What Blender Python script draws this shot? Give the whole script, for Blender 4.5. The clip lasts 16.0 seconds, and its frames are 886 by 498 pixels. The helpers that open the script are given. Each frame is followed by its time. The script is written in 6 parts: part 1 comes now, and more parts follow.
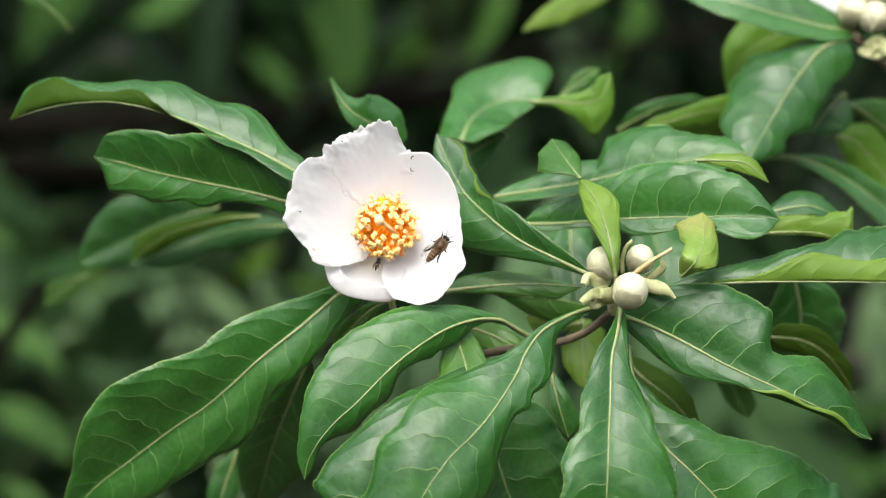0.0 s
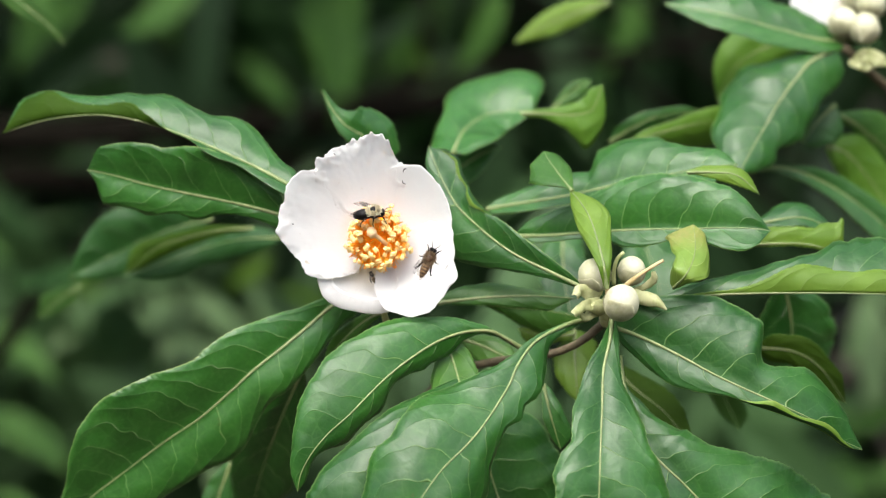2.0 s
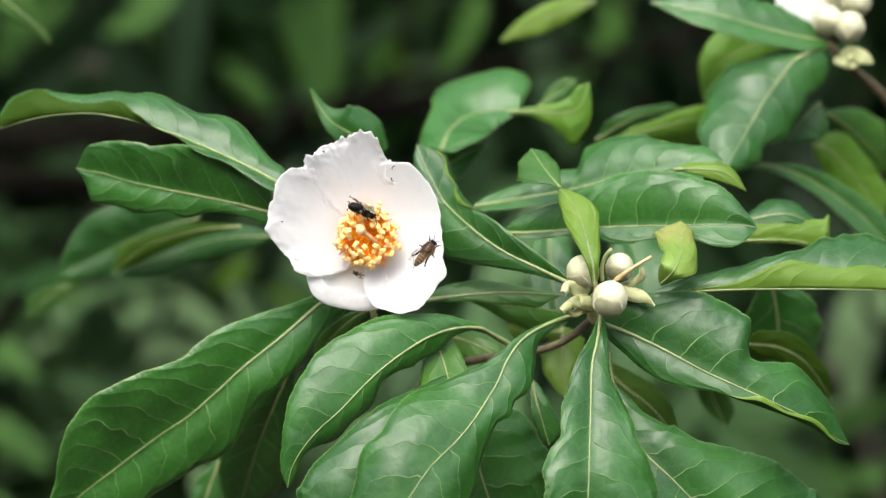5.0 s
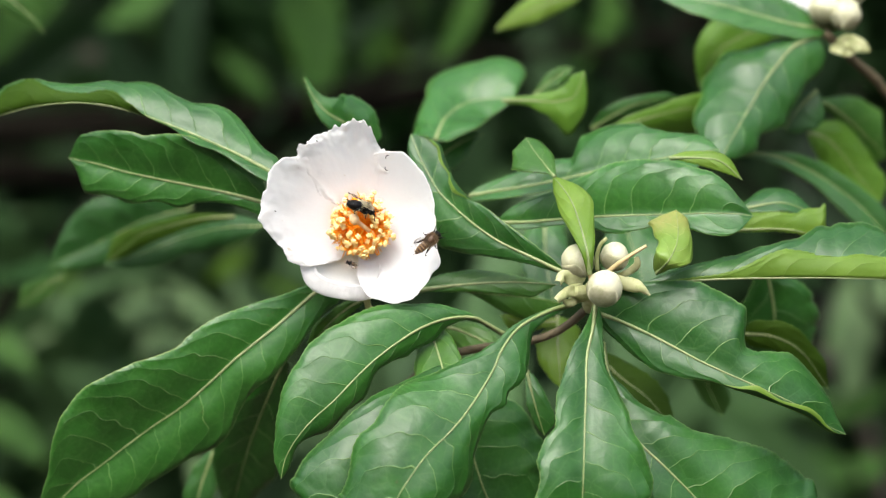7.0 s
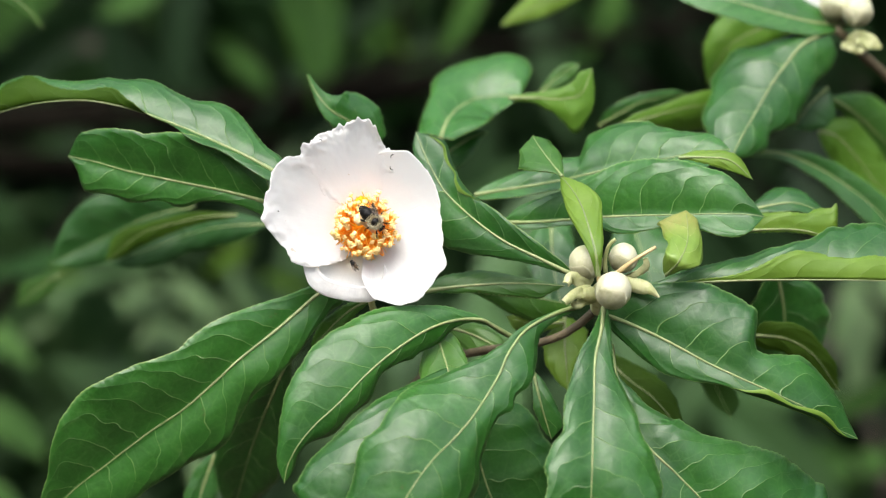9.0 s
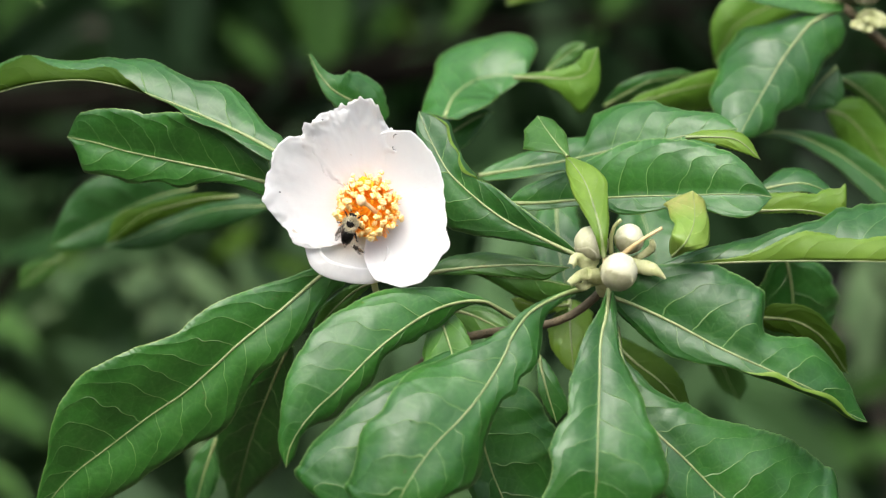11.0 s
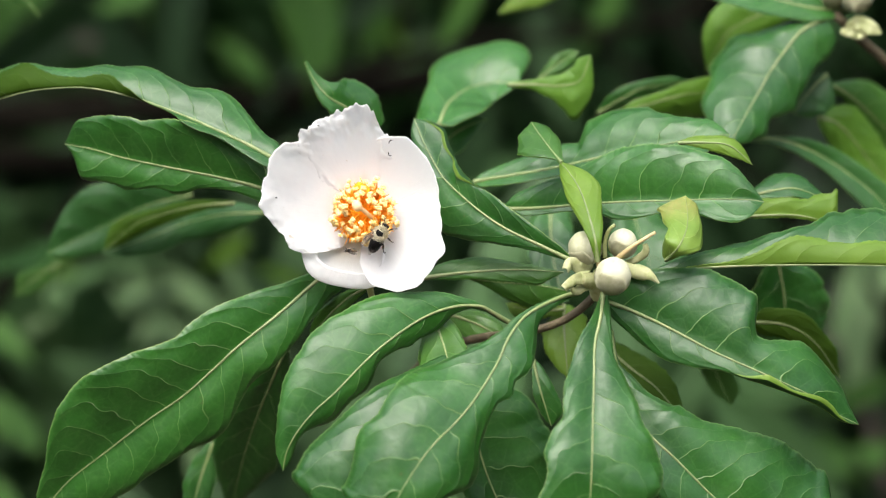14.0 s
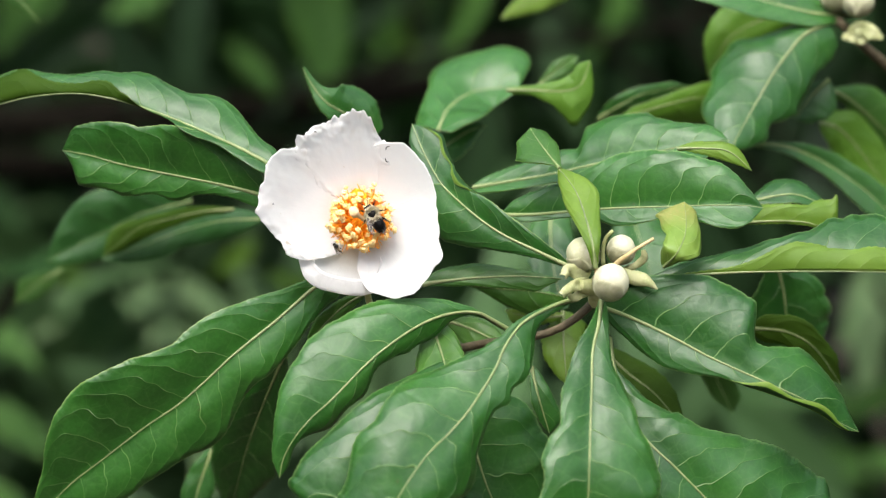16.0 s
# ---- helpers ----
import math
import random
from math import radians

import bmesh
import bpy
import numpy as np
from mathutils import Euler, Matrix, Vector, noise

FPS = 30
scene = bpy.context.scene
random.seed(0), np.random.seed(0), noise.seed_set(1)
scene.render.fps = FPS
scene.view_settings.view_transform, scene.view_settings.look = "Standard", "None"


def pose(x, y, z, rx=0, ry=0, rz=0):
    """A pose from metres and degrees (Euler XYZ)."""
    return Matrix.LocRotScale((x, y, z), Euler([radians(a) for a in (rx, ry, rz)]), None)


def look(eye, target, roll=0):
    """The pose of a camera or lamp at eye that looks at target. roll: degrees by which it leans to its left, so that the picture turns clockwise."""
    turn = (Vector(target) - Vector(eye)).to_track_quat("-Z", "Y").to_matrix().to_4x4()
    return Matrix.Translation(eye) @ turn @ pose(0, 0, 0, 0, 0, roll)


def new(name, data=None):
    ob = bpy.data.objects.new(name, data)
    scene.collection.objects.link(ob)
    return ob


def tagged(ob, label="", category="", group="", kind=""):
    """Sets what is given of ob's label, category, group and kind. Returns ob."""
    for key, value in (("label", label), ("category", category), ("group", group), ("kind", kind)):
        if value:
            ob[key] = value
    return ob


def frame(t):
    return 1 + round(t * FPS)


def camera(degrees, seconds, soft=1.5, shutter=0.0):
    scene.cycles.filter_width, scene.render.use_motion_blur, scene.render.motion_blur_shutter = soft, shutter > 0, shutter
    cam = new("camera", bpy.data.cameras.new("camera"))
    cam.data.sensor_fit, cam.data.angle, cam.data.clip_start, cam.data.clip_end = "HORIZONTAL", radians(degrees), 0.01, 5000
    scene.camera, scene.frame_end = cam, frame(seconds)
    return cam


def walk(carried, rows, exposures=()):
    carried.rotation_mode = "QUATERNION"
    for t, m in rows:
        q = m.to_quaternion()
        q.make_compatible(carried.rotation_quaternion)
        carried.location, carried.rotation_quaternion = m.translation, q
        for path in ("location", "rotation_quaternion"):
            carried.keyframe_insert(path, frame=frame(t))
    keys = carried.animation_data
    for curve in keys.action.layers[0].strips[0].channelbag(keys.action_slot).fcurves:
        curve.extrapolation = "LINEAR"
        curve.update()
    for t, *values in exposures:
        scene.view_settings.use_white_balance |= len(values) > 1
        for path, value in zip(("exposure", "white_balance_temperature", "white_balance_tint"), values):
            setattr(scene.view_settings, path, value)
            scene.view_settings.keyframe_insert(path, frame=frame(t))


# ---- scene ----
# One flowering branch of a shrub in soft daylight, seen close; three visiting insects.
# Lengths of the plant are in centimetres in the plant's own space: x along, y away from the lens, z up.
TILT = -12.0
SPOT = pose(0, 0, 1.30, TILT, 0, 0)          # the plant's own space in the world

cam = camera(22.0, 16.0, soft=1.2, shutter=0.5)
cam.data.dof.use_dof = True
cam.data.dof.focus_distance = 0.934
cam.data.dof.aperture_fstop = 4.5

PATH = [
    (0, 0.00000, -0.92337, 1.49627, 78.000, -0.000, 0.000),
    (0.5, -0.00024, -0.92250, 1.49667, 78.095, 0.020, -0.083),
    (1, 0.00067, -0.92097, 1.50049, 77.894, 0.071, -0.035),
    (1.5, 0.00345, -0.92288, 1.49969, 77.999, 0.113, 0.054),
    (2, 0.00126, -0.92656, 1.49953, 78.153, 0.088, -0.143),
    (2.5, -0.00009, -0.92959, 1.49763, 78.347, 0.088, -0.293),
    (3, -0.00210, -0.93162, 1.49538, 78.440, 0.014, -0.435),
    (3.5, -0.00426, -0.92996, 1.49912, 78.226, -0.002, -0.562),
    (4, -0.00448, -0.93074, 1.49770, 78.313, 0.015, -0.625),
    (6.5, -0.00321, -0.92793, 1.49616, 78.156, 0.190, -0.944),
    (7, -0.00152, -0.92612, 1.49516, 78.065, 0.198, -0.778),
    (7.5, -0.00494, -0.92383, 1.49653, 77.899, 0.090, -0.905),
    (8, -0.00422, -0.92079, 1.49523, 77.936, 0.148, -0.837),
    (8.5, -0.00336, -0.91703, 1.49447, 77.940, 0.074, -0.733),
    (9, -0.00472, -0.90964, 1.49790, 77.713, 0.110, -0.823),
    (11.5, -0.00172, -0.89833, 1.49260, 77.350, 0.227, -0.568),
    (12, -0.00442, -0.89934, 1.49228, 77.369, 0.183, -0.754),
    (12.5, -0.00440, -0.90289, 1.49239, 77.581, 0.200, -0.770),
    (13, -0.00442, -0.90539, 1.49211, 77.746, 0.221, -0.784),
    (13.5, -0.00441, -0.90573, 1.49309, 77.646, 0.202, -0.810),
    (14, -0.00468, -0.90706, 1.49117, 77.737, 0.265, -0.888),
    (14.5, -0.00268, -0.90527, 1.49199, 77.625, 0.311, -0.860),
    (15, -0.00034, -0.90344, 1.49271, 77.514, 0.383, -0.780),
    (15.5, 0.00208, -0.90190, 1.49197, 77.631, 0.431, -0.601),
    (16, 0.00388, -0.90359, 1.49082, 77.872, 0.393, -0.442),
]
walk(cam, [(t, pose(*row)) for t, *row in PATH])

# ---- sky and sun ----
world = bpy.data.worlds.new("world")
scene.world = world
world.use_nodes = True
wn, wl = world.node_tree.nodes, world.node_tree.links
sky = wn.new("ShaderNodeTexSky")
sky.sky_type = "NISHITA"
sky.sun_disc = False
sky.sun_elevation = radians(60)
sky.sun_rotation = radians(200)
sky.dust_density = 3.0
soften = wn.new("ShaderNodeHueSaturation")   # a veil of cloud takes most of the blue
soften.inputs["Saturation"].default_value = 0.5
wl.new(sky.outputs[0], soften.inputs["Color"])
wl.new(soften.outputs[0], wn["Background"].inputs[0])
wn["Background"].inputs[1].default_value = 0.15

sun = new("sun", bpy.data.lights.new("sun", "SUN"))
sun.data.energy = 0.95
sun.data.angle = radians(48)
sun.data.color = (1.0, 0.955, 0.89)
sun.matrix_world = look((-0.8, -1.5, 4.2), (0, 0, 1.3))
scene.view_settings.exposure = 1.92


# ---- materials ----
class Nodes:
    """A few short words for building node materials."""

    def __init__(self, name):
        self.mat = bpy.data.materials.new(name)
        self.mat.use_nodes = True
        self.tree = self.mat.node_tree
        self.bsdf = self.tree.nodes["Principled BSDF"]
        self.out = self.tree.nodes["Material Output"]

    def put(self, kind, operation="", interpolation_type="", data_type="", blend_type="", feature=""):
        n = self.tree.nodes.new(kind)
        if operation:
            n.operation = operation
        if interpolation_type:
            n.interpolation_type = interpolation_type
        if data_type:
            n.data_type = data_type
        if blend_type:
            n.blend_type = blend_type
        if feature:
            n.feature = feature
        return n

    def link(self, a, b):
        self.tree.links.new(a, b)

    def give(self, socket, v):
        if isinstance(v, (int, float, tuple)):
            socket.default_value = v
        else:
            self.link(v, socket)

    def math(self, op, a, b=0.0, c=0.0):
        n = self.put("ShaderNodeMath", operation=op)
        for s, v in zip(n.inputs, (a, b, c)):
            self.give(s, v)
        return n.outputs[0]

    def ramp(self, v, lo, hi, a=0.0, b=1.0):
        n = self.put("ShaderNodeMapRange", interpolation_type="SMOOTHSTEP")
        for s, x in zip(n.inputs, (v, lo, hi, a, b)):
            self.give(s, x)
        return n.outputs[0]

    def mix(self, f, a, b, blend="MIX"):
        n = self.put("ShaderNodeMix", data_type="RGBA", blend_type=blend)
        self.give(n.inputs[0], f)
        self.give(n.inputs[6], (*a, 1) if isinstance(a, tuple) else a)
        self.give(n.inputs[7], (*b, 1) if isinstance(b, tuple) else b)
        return n.outputs[2]

    def noise(self, vec, scale, detail=3.0, rough=0.55):
        n = self.put("ShaderNodeTexNoise")
        self.link(vec, n.inputs["Vector"])
        n.inputs["Scale"].default_value, n.inputs["Detail"].default_value = scale, detail
        n.inputs["Roughness"].default_value = rough
        return n.outputs[0]

    def bump(self, height, strength, distance, normal=None):
        n = self.put("ShaderNodeBump")
        n.inputs["Strength"].default_value, n.inputs["Distance"].default_value = strength, distance
        self.link(height, n.inputs["Height"])
        if normal:
            self.link(normal, n.inputs["Normal"])
        return n.outputs[0]


def leaf_material(name, dark, light, vein, rough, through_light, veins=9.5, vein_strength=0.7, blush=None, gloss=0.42):
    """A blade: side veins that arch from the midrib to the edge, a fine net between them, quilted relief."""
    m = Nodes(name)
    uv = m.put("ShaderNodeUVMap").outputs[0]
    sep = m.put("ShaderNodeSeparateXYZ")
    m.link(uv, sep.inputs[0])
    co = m.put("ShaderNodeTexCoord").outputs["Object"]
    rnd = m.put("ShaderNodeObjectInfo").outputs["Random"]
    u = m.math("MULTIPLY_ADD", sep.outputs[0], 2.0, -1.0)
    a = m.math("ABSOLUTE", u)
    v = sep.outputs[1]
    side = m.math("GREATER_THAN", u, 0.0)
    wob = m.noise(co, 55.0, 2.0)
    arch = m.math("POWER", a, 1.35)
    count = m.math("MULTIPLY_ADD", rnd, 2.0, veins)
    ph = m.math("MULTIPLY", v, count)
    ph = m.math("SUBTRACT", ph, m.math("MULTIPLY", arch, 1.05))
    ph = m.math("SUBTRACT", ph, m.ramp(a, 0.62, 1.15, 0.0, 1.3))
    ph = m.math("ADD", ph, m.math("MULTIPLY", side, 0.43))
    ph = m.math("ADD", ph, m.math("MULTIPLY", wob, 1.0))
    f = m.math("FRACT", ph)
    d = m.math("ABSOLUTE", m.math("SUBTRACT", f, 0.5))
    line = m.ramp(d, 0.0, m.math("MULTIPLY_ADD", a, -0.014, 0.024), 1.0, 0.0)
    line = m.math("MULTIPLY", line, m.ramp(a, 0.6, 0.98, 1.0, 0.2))
    line = m.math("MULTIPLY", line, m.ramp(m.noise(co, 30.0, 1.0), 0.32, 0.55, 0.35, 1.0))
    net = m.put("ShaderNodeTexVoronoi", feature="DISTANCE_TO_EDGE")
    net.inputs["Scale"].default_value = 300.0
    m.link(co, net.inputs["Vector"])
    netline = m.ramp(net.outputs["Distance"], 0.0, 0.12, 1.0, 0.0)
    cells = m.put("ShaderNodeTexVoronoi", feature="DISTANCE_TO_EDGE")
    cells.inputs["Scale"].default_value = 115.0
    m.link(co, cells.inputs["Vector"])
    cross = m.ramp(cells.outputs["Distance"], 0.0, 0.05, 1.0, 0.0)
    big = m.noise(co, 28.0, 3.0)
    patch = m.ramp(m.math("ADD", big, m.math("MULTIPLY_ADD", rnd, 0.24, -0.12)), 0.35, 0.68)
    col = m.mix(patch, dark, light)
    col = m.mix(m.math("MULTIPLY", netline, 0.035), col, vein)
    col = m.mix(m.math("MULTIPLY", cross, 0.10 * vein_strength), col, vein)
    if blush:
        col = m.mix(m.ramp(m.math("ADD", v, m.math("MULTIPLY_ADD", big, 0.12, -0.06)), 0.165, 0.27, 0.0, 0.28), col, blush)
    col = m.mix(m.ramp(m.noise(co, 520.0, 3.0), 0.35, 0.65, 0.0, 0.34), col, dark)
    col = m.mix(m.ramp(m.noise(co, 130.0, 4.0, 0.65), 0.42, 0.72, 0.0, 0.26), col, light)
    spots = m.ramp(m.noise(co, 190.0, 2.0), 0.74, 0.79)
    col = m.mix(m.math("MULTIPLY", spots, 0.35), col, (0.10, 0.07, 0.03))
    col = m.mix(m.math("MULTIPLY", line, vein_strength), col, vein)
    edge = m.ramp(a, 0.965, 1.0)
    col = m.mix(m.math("MULTIPLY", edge, 0.45), col, vein)
    m.link(col, m.bsdf.inputs["Base Color"])
    m.give(m.bsdf.inputs["Roughness"], m.ramp(m.noise(co, 90.0, 4.0), 0.3, 0.7, rough - 0.04, rough + 0.05))
    m.bsdf.inputs["Specular IOR Level"].default_value = gloss
    quilt = m.math("MULTIPLY", m.math("SUBTRACT", 1.0, m.math("POWER", m.math("MULTIPLY_ADD", d, -2.0, 1.0), 2.0)), m.ramp(m.noise(co, 24.0, 2.0), 0.3, 0.7, 0.4, 1.5))
    h = m.math("MULTIPLY_ADD", quilt, m.ramp(a, 0.0, 0.25), 0.0)
    h = m.math("ADD", h, m.math("MULTIPLY", m.noise(co, 75.0, 2.0), 1.1))
    h = m.math("ADD", h, m.math("MULTIPLY", m.ramp(cells.outputs["Distance"], 0.0, 0.3), 0.3))
    h = m.math("ADD", h, m.math("MULTIPLY", m.noise(co, 210.0, 3.0), 0.22))
    n0 = m.bump(h, 0.17, 0.0016)
    n1 = m.bump(m.math("SUBTRACT", 1.0, line), 0.5, 0.0004, n0)
    n2 = m.bump(m.math("ADD", net.outputs["Distance"], m.math("MULTIPLY", m.noise(co, 900.0, 2.0), 0.5)), 0.22, 0.0004, n1)
    m.link(n2, m.bsdf.inputs["Normal"])
    tr = m.put("ShaderNodeBsdfTranslucent")
    m.link(m.mix(0.6, col, light), tr.inputs[0])
    m.link(n1, tr.inputs["Normal"])
    mixer = m.put("ShaderNodeMixShader")
    mixer.inputs[0].default_value = through_light
    m.link(m.bsdf.outputs[0], mixer.inputs[1])
    m.link(tr.outputs[0], mixer.inputs[2])
    m.link(mixer.outputs[0], m.out.inputs[0])
    return m.mat


def plain(name, dark, light, scale, rough, bump=0.3, distance=0.0004, spec=0.5, through_light=0.0, detail=4.0):
    """A surface with mottling at two scales and a fine relief."""
    m = Nodes(name)
    co = m.put("ShaderNodeTexCoord").outputs["Object"]
    rnd = m.put("ShaderNodeObjectInfo").outputs["Random"]
    k = m.math("ADD", m.noise(co, scale, detail), m.math("MULTIPLY_ADD", rnd, 0.2, -0.1))
    k = m.math("ADD", k, m.math("MULTIPLY_ADD", m.noise(co, scale * 6, 2.0), 0.4, -0.2))
    col = m.mix(m.ramp(k, 0.3, 0.7), dark, light)
    m.link(col, m.bsdf.inputs["Base Color"])
    m.bsdf.inputs["Roughness"].default_value = rough
    m.bsdf.inputs["Specular IOR Level"].default_value = spec
    m.link(m.bump(m.noise(co, scale * 4, 4.0), bump, distance), m.bsdf.inputs["Normal"])
    if through_light:
        tr = m.put("ShaderNodeBsdfTranslucent")
        m.link(col, tr.inputs[0])
        mixer = m.put("ShaderNodeMixShader")
        mixer.inputs[0].default_value = through_light
        m.link(m.bsdf.outputs[0], mixer.inputs[1])
        m.link(tr.outputs[0], mixer.inputs[2])
        m.link(mixer.outputs[0], m.out.inputs[0])
    return m.mat


def heart_material():
    """The packed stamen threads: deep orange in the middle, paler outwards, streaked along the threads."""
    m = Nodes("flower_heart")
    co = m.put("ShaderNodeTexCoord").outputs["Object"]
    k = m.noise(co, 900.0, 3.0)
    col = m.mix(m.ramp(k, 0.35, 0.65), (1.0, 0.27, 0.004), (1.0, 0.39, 0.014))
    m.link(col, m.bsdf.inputs["Base Color"])
    m.bsdf.inputs["Roughness"].default_value = 0.6
    m.bsdf.inputs["Specular IOR Level"].default_value = 0.15
    m.link(m.bump(k, 0.9, 0.001), m.bsdf.inputs["Normal"])
    return m.mat


def petal_material():
    m = Nodes("petal")
    uv = m.put("ShaderNodeUVMap").outputs[0]
    sep = m.put("ShaderNodeSeparateXYZ")
    m.link(uv, sep.inputs[0])
    co = m.put("ShaderNodeTexCoord").outputs["Object"]
    v = sep.outputs[1]
    fan = m.put("ShaderNodeCombineXYZ")
    m.give(fan.inputs[0], m.math("MULTIPLY", sep.outputs[0], 26.0))
    m.give(fan.inputs[1], m.math("MULTIPLY", v, 2.2))
    veins = m.noise(fan.outputs[0], 1.0, 3.0, 0.6)
    col = m.mix(m.ramp(v, 0.05, 0.46, 1.0, 0.0), (0.88, 0.875, 0.86), (0.89, 0.76, 0.56))
    col = m.mix(m.ramp(veins, 0.5, 0.8, 0.0, 0.12), col, (0.83, 0.825, 0.805))
    col = m.mix(m.math("MULTIPLY", m.ramp(m.noise(co, 260.0, 2.0), 0.73, 0.77), 0.5), col, (0.55, 0.45, 0.30))
    m.link(col, m.bsdf.inputs["Base Color"])
    m.bsdf.inputs["Roughness"].default_value = 0.55
    m.bsdf.inputs["Specular IOR Level"].default_value = 0.25
    n1 = m.bump(veins, 0.12, 0.0012)
    n2 = m.bump(m.noise(co, 130.0, 4.0), 0.35, 0.0008, n1)
    m.link(n2, m.bsdf.inputs["Normal"])
    tr = m.put("ShaderNodeBsdfTranslucent")
    m.link(col, tr.inputs[0])
    mixer = m.put("ShaderNodeMixShader")
    mixer.inputs[0].default_value = 0.58
    m.link(m.bsdf.outputs[0], mixer.inputs[1])
    m.link(tr.outputs[0], mixer.inputs[2])
    m.link(mixer.outputs[0], m.out.inputs[0])
    return m.mat


def wing_material(name, dense):
    m = Nodes(name)
    co = m.put("ShaderNodeTexCoord").outputs["Object"]
    net = m.put("ShaderNodeTexVoronoi", feature="DISTANCE_TO_EDGE")
    net.inputs["Scale"].default_value = 420.0
    m.link(co, net.inputs["Vector"])
    cell = m.ramp(net.outputs["Distance"], 0.0, 0.06, 1.0, 0.0)
    m.link(m.mix(cell, (0.20, 0.16, 0.13), (0.04, 0.025, 0.015)), m.bsdf.inputs["Base Color"])
    m.bsdf.inputs["Roughness"].default_value = 0.25
    clear = m.put("ShaderNodeBsdfTransparent")
    mixer = m.put("ShaderNodeMixShader")
    m.give(mixer.inputs[0], m.math("MULTIPLY_ADD", cell, 0.30, dense))
    m.link(clear.outputs[0], mixer.inputs[1])
    m.link(m.bsdf.outputs[0], mixer.inputs[2])
    m.link(mixer.outputs[0], m.out.inputs[0])
    return m.mat


LEAF = leaf_material("leaf_top", (0.0102, 0.069, 0.0055), (0.030, 0.130, 0.0145), (0.25, 0.38, 0.13), 0.39, 0.26, vein_strength=0.75, gloss=0.52)
UNDER = leaf_material("leaf_underside", (0.130, 0.245, 0.020), (0.195, 0.330, 0.038), (0.32, 0.40, 0.12), 0.55, 0.48, vein_strength=0.4)
YOUNG = leaf_material("leaf_young", (0.125, 0.245, 0.018), (0.210, 0.345, 0.040), (0.30, 0.38, 0.11), 0.42, 0.52)
BLUSH = leaf_material("leaf_blushed", (0.135, 0.235, 0.028), (0.205, 0.315, 0.050), (0.40, 0.48, 0.17), 0.36, 0.30, veins=16.0, blush=(0.52, 0.27, 0.15))
# copies of the leaf for the shrubs behind, with shade put into their colour
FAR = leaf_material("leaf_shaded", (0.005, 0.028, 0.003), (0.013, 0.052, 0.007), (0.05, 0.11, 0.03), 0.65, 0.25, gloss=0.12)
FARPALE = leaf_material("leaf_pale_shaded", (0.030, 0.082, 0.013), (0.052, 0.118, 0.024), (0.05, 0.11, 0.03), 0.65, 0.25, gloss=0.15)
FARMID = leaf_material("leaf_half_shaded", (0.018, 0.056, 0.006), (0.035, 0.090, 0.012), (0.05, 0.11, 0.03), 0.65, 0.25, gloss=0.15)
# lightened grey-green: the background haze is put into this leaf colour
FARHAZE = leaf_material("leaf_grey_haze", (0.075, 0.135, 0.052), (0.120, 0.185, 0.085), (0.09, 0.15, 0.07), 0.65, 0.25, gloss=0.15)
WITHERED = leaf_material("leaf_withered", (0.032, 0.027, 0.022), (0.055, 0.045, 0.035), (0.10, 0.08, 0.05), 0.7, 0.25, gloss=0.15)
OLIVE = leaf_material("leaf_olive_shaded", (0.034, 0.080, 0.005), (0.058, 0.118, 0.010), (0.10, 0.15, 0.04), 0.65, 0.45, gloss=0.12)
FRESH = leaf_material("leaf_fresh", (0.024, 0.098, 0.005), (0.056, 0.162, 0.011), (0.27, 0.40, 0.12), 0.46, 0.30, vein_strength=0.55, gloss=0.50)
LIME = leaf_material("leaf_lime", (0.062, 0.175, 0.010), (0.115, 0.250, 0.022), (0.28, 0.38, 0.11), 0.45, 0.45, vein_strength=0.5)
# darkened copy of the leaf; the shade behind the branch is in its colour
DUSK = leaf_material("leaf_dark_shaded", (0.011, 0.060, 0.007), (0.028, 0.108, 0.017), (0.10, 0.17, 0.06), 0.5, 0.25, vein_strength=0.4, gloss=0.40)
STALK = plain("leaf_stalk", (0.43, 0.31, 0.13), (0.54, 0.42, 0.21), 300.0, 0.5, through_light=0.1)
RIB = plain("midrib", (0.17, 0.23, 0.075), (0.26, 0.30, 0.125), 300.0, 0.5, through_light=0.1)
BARK = plain("bark", (0.055, 0.042, 0.018), (0.110, 0.085, 0.042), 160.0, 0.75, 0.8, 0.001)
# bark of the twigs behind, near black because shade is put into its colour
SHADEBARK = plain("shaded_bark", (0.0028, 0.0026, 0.0018), (0.0075, 0.0064, 0.0044), 60.0, 0.95, 0.9, 0.004, 0.03)
BUD = plain("bud", (0.43, 0.43, 0.255), (0.59, 0.575, 0.40), 110.0, 0.5, 0.25, 0.0005, through_light=0.12)
SEPAL = plain("sepal", (0.40, 0.43, 0.18), (0.56, 0.57, 0.31), 160.0, 0.6, 0.4, 0.0006, through_light=0.35)
PETAL = petal_material()
HEART = heart_material()
FILAMENT = plain("filament", (1.0, 0.46, 0.020), (1.0, 0.62, 0.075), 300.0, 0.5, through_light=0.5)
ANTHER = plain("anther", (1.0, 0.66, 0.20), (1.0, 0.80, 0.38), 900.0, 0.8, 0.4, 0.0002, 0.2, through_light=0.1)
STYLE = plain("style", (0.85, 0.58, 0.30), (0.88, 0.70, 0.45), 300.0, 0.5, through_light=0.2)
BLACK = plain("black_shell", (0.0025, 0.0022, 0.002), (0.007, 0.006, 0.005), 900.0, 0.42, 0.5, 0.0002, 0.14)
FUR = plain("pale_fur", (0.58, 0.52, 0.36), (0.86, 0.79, 0.58), 700.0, 0.9, 0.9, 0.0004, 0.2)
BROWN = plain("brown_shell", (0.070, 0.034, 0.014), (0.15, 0.080, 0.034), 900.0, 0.5, 0.5, 0.0002)
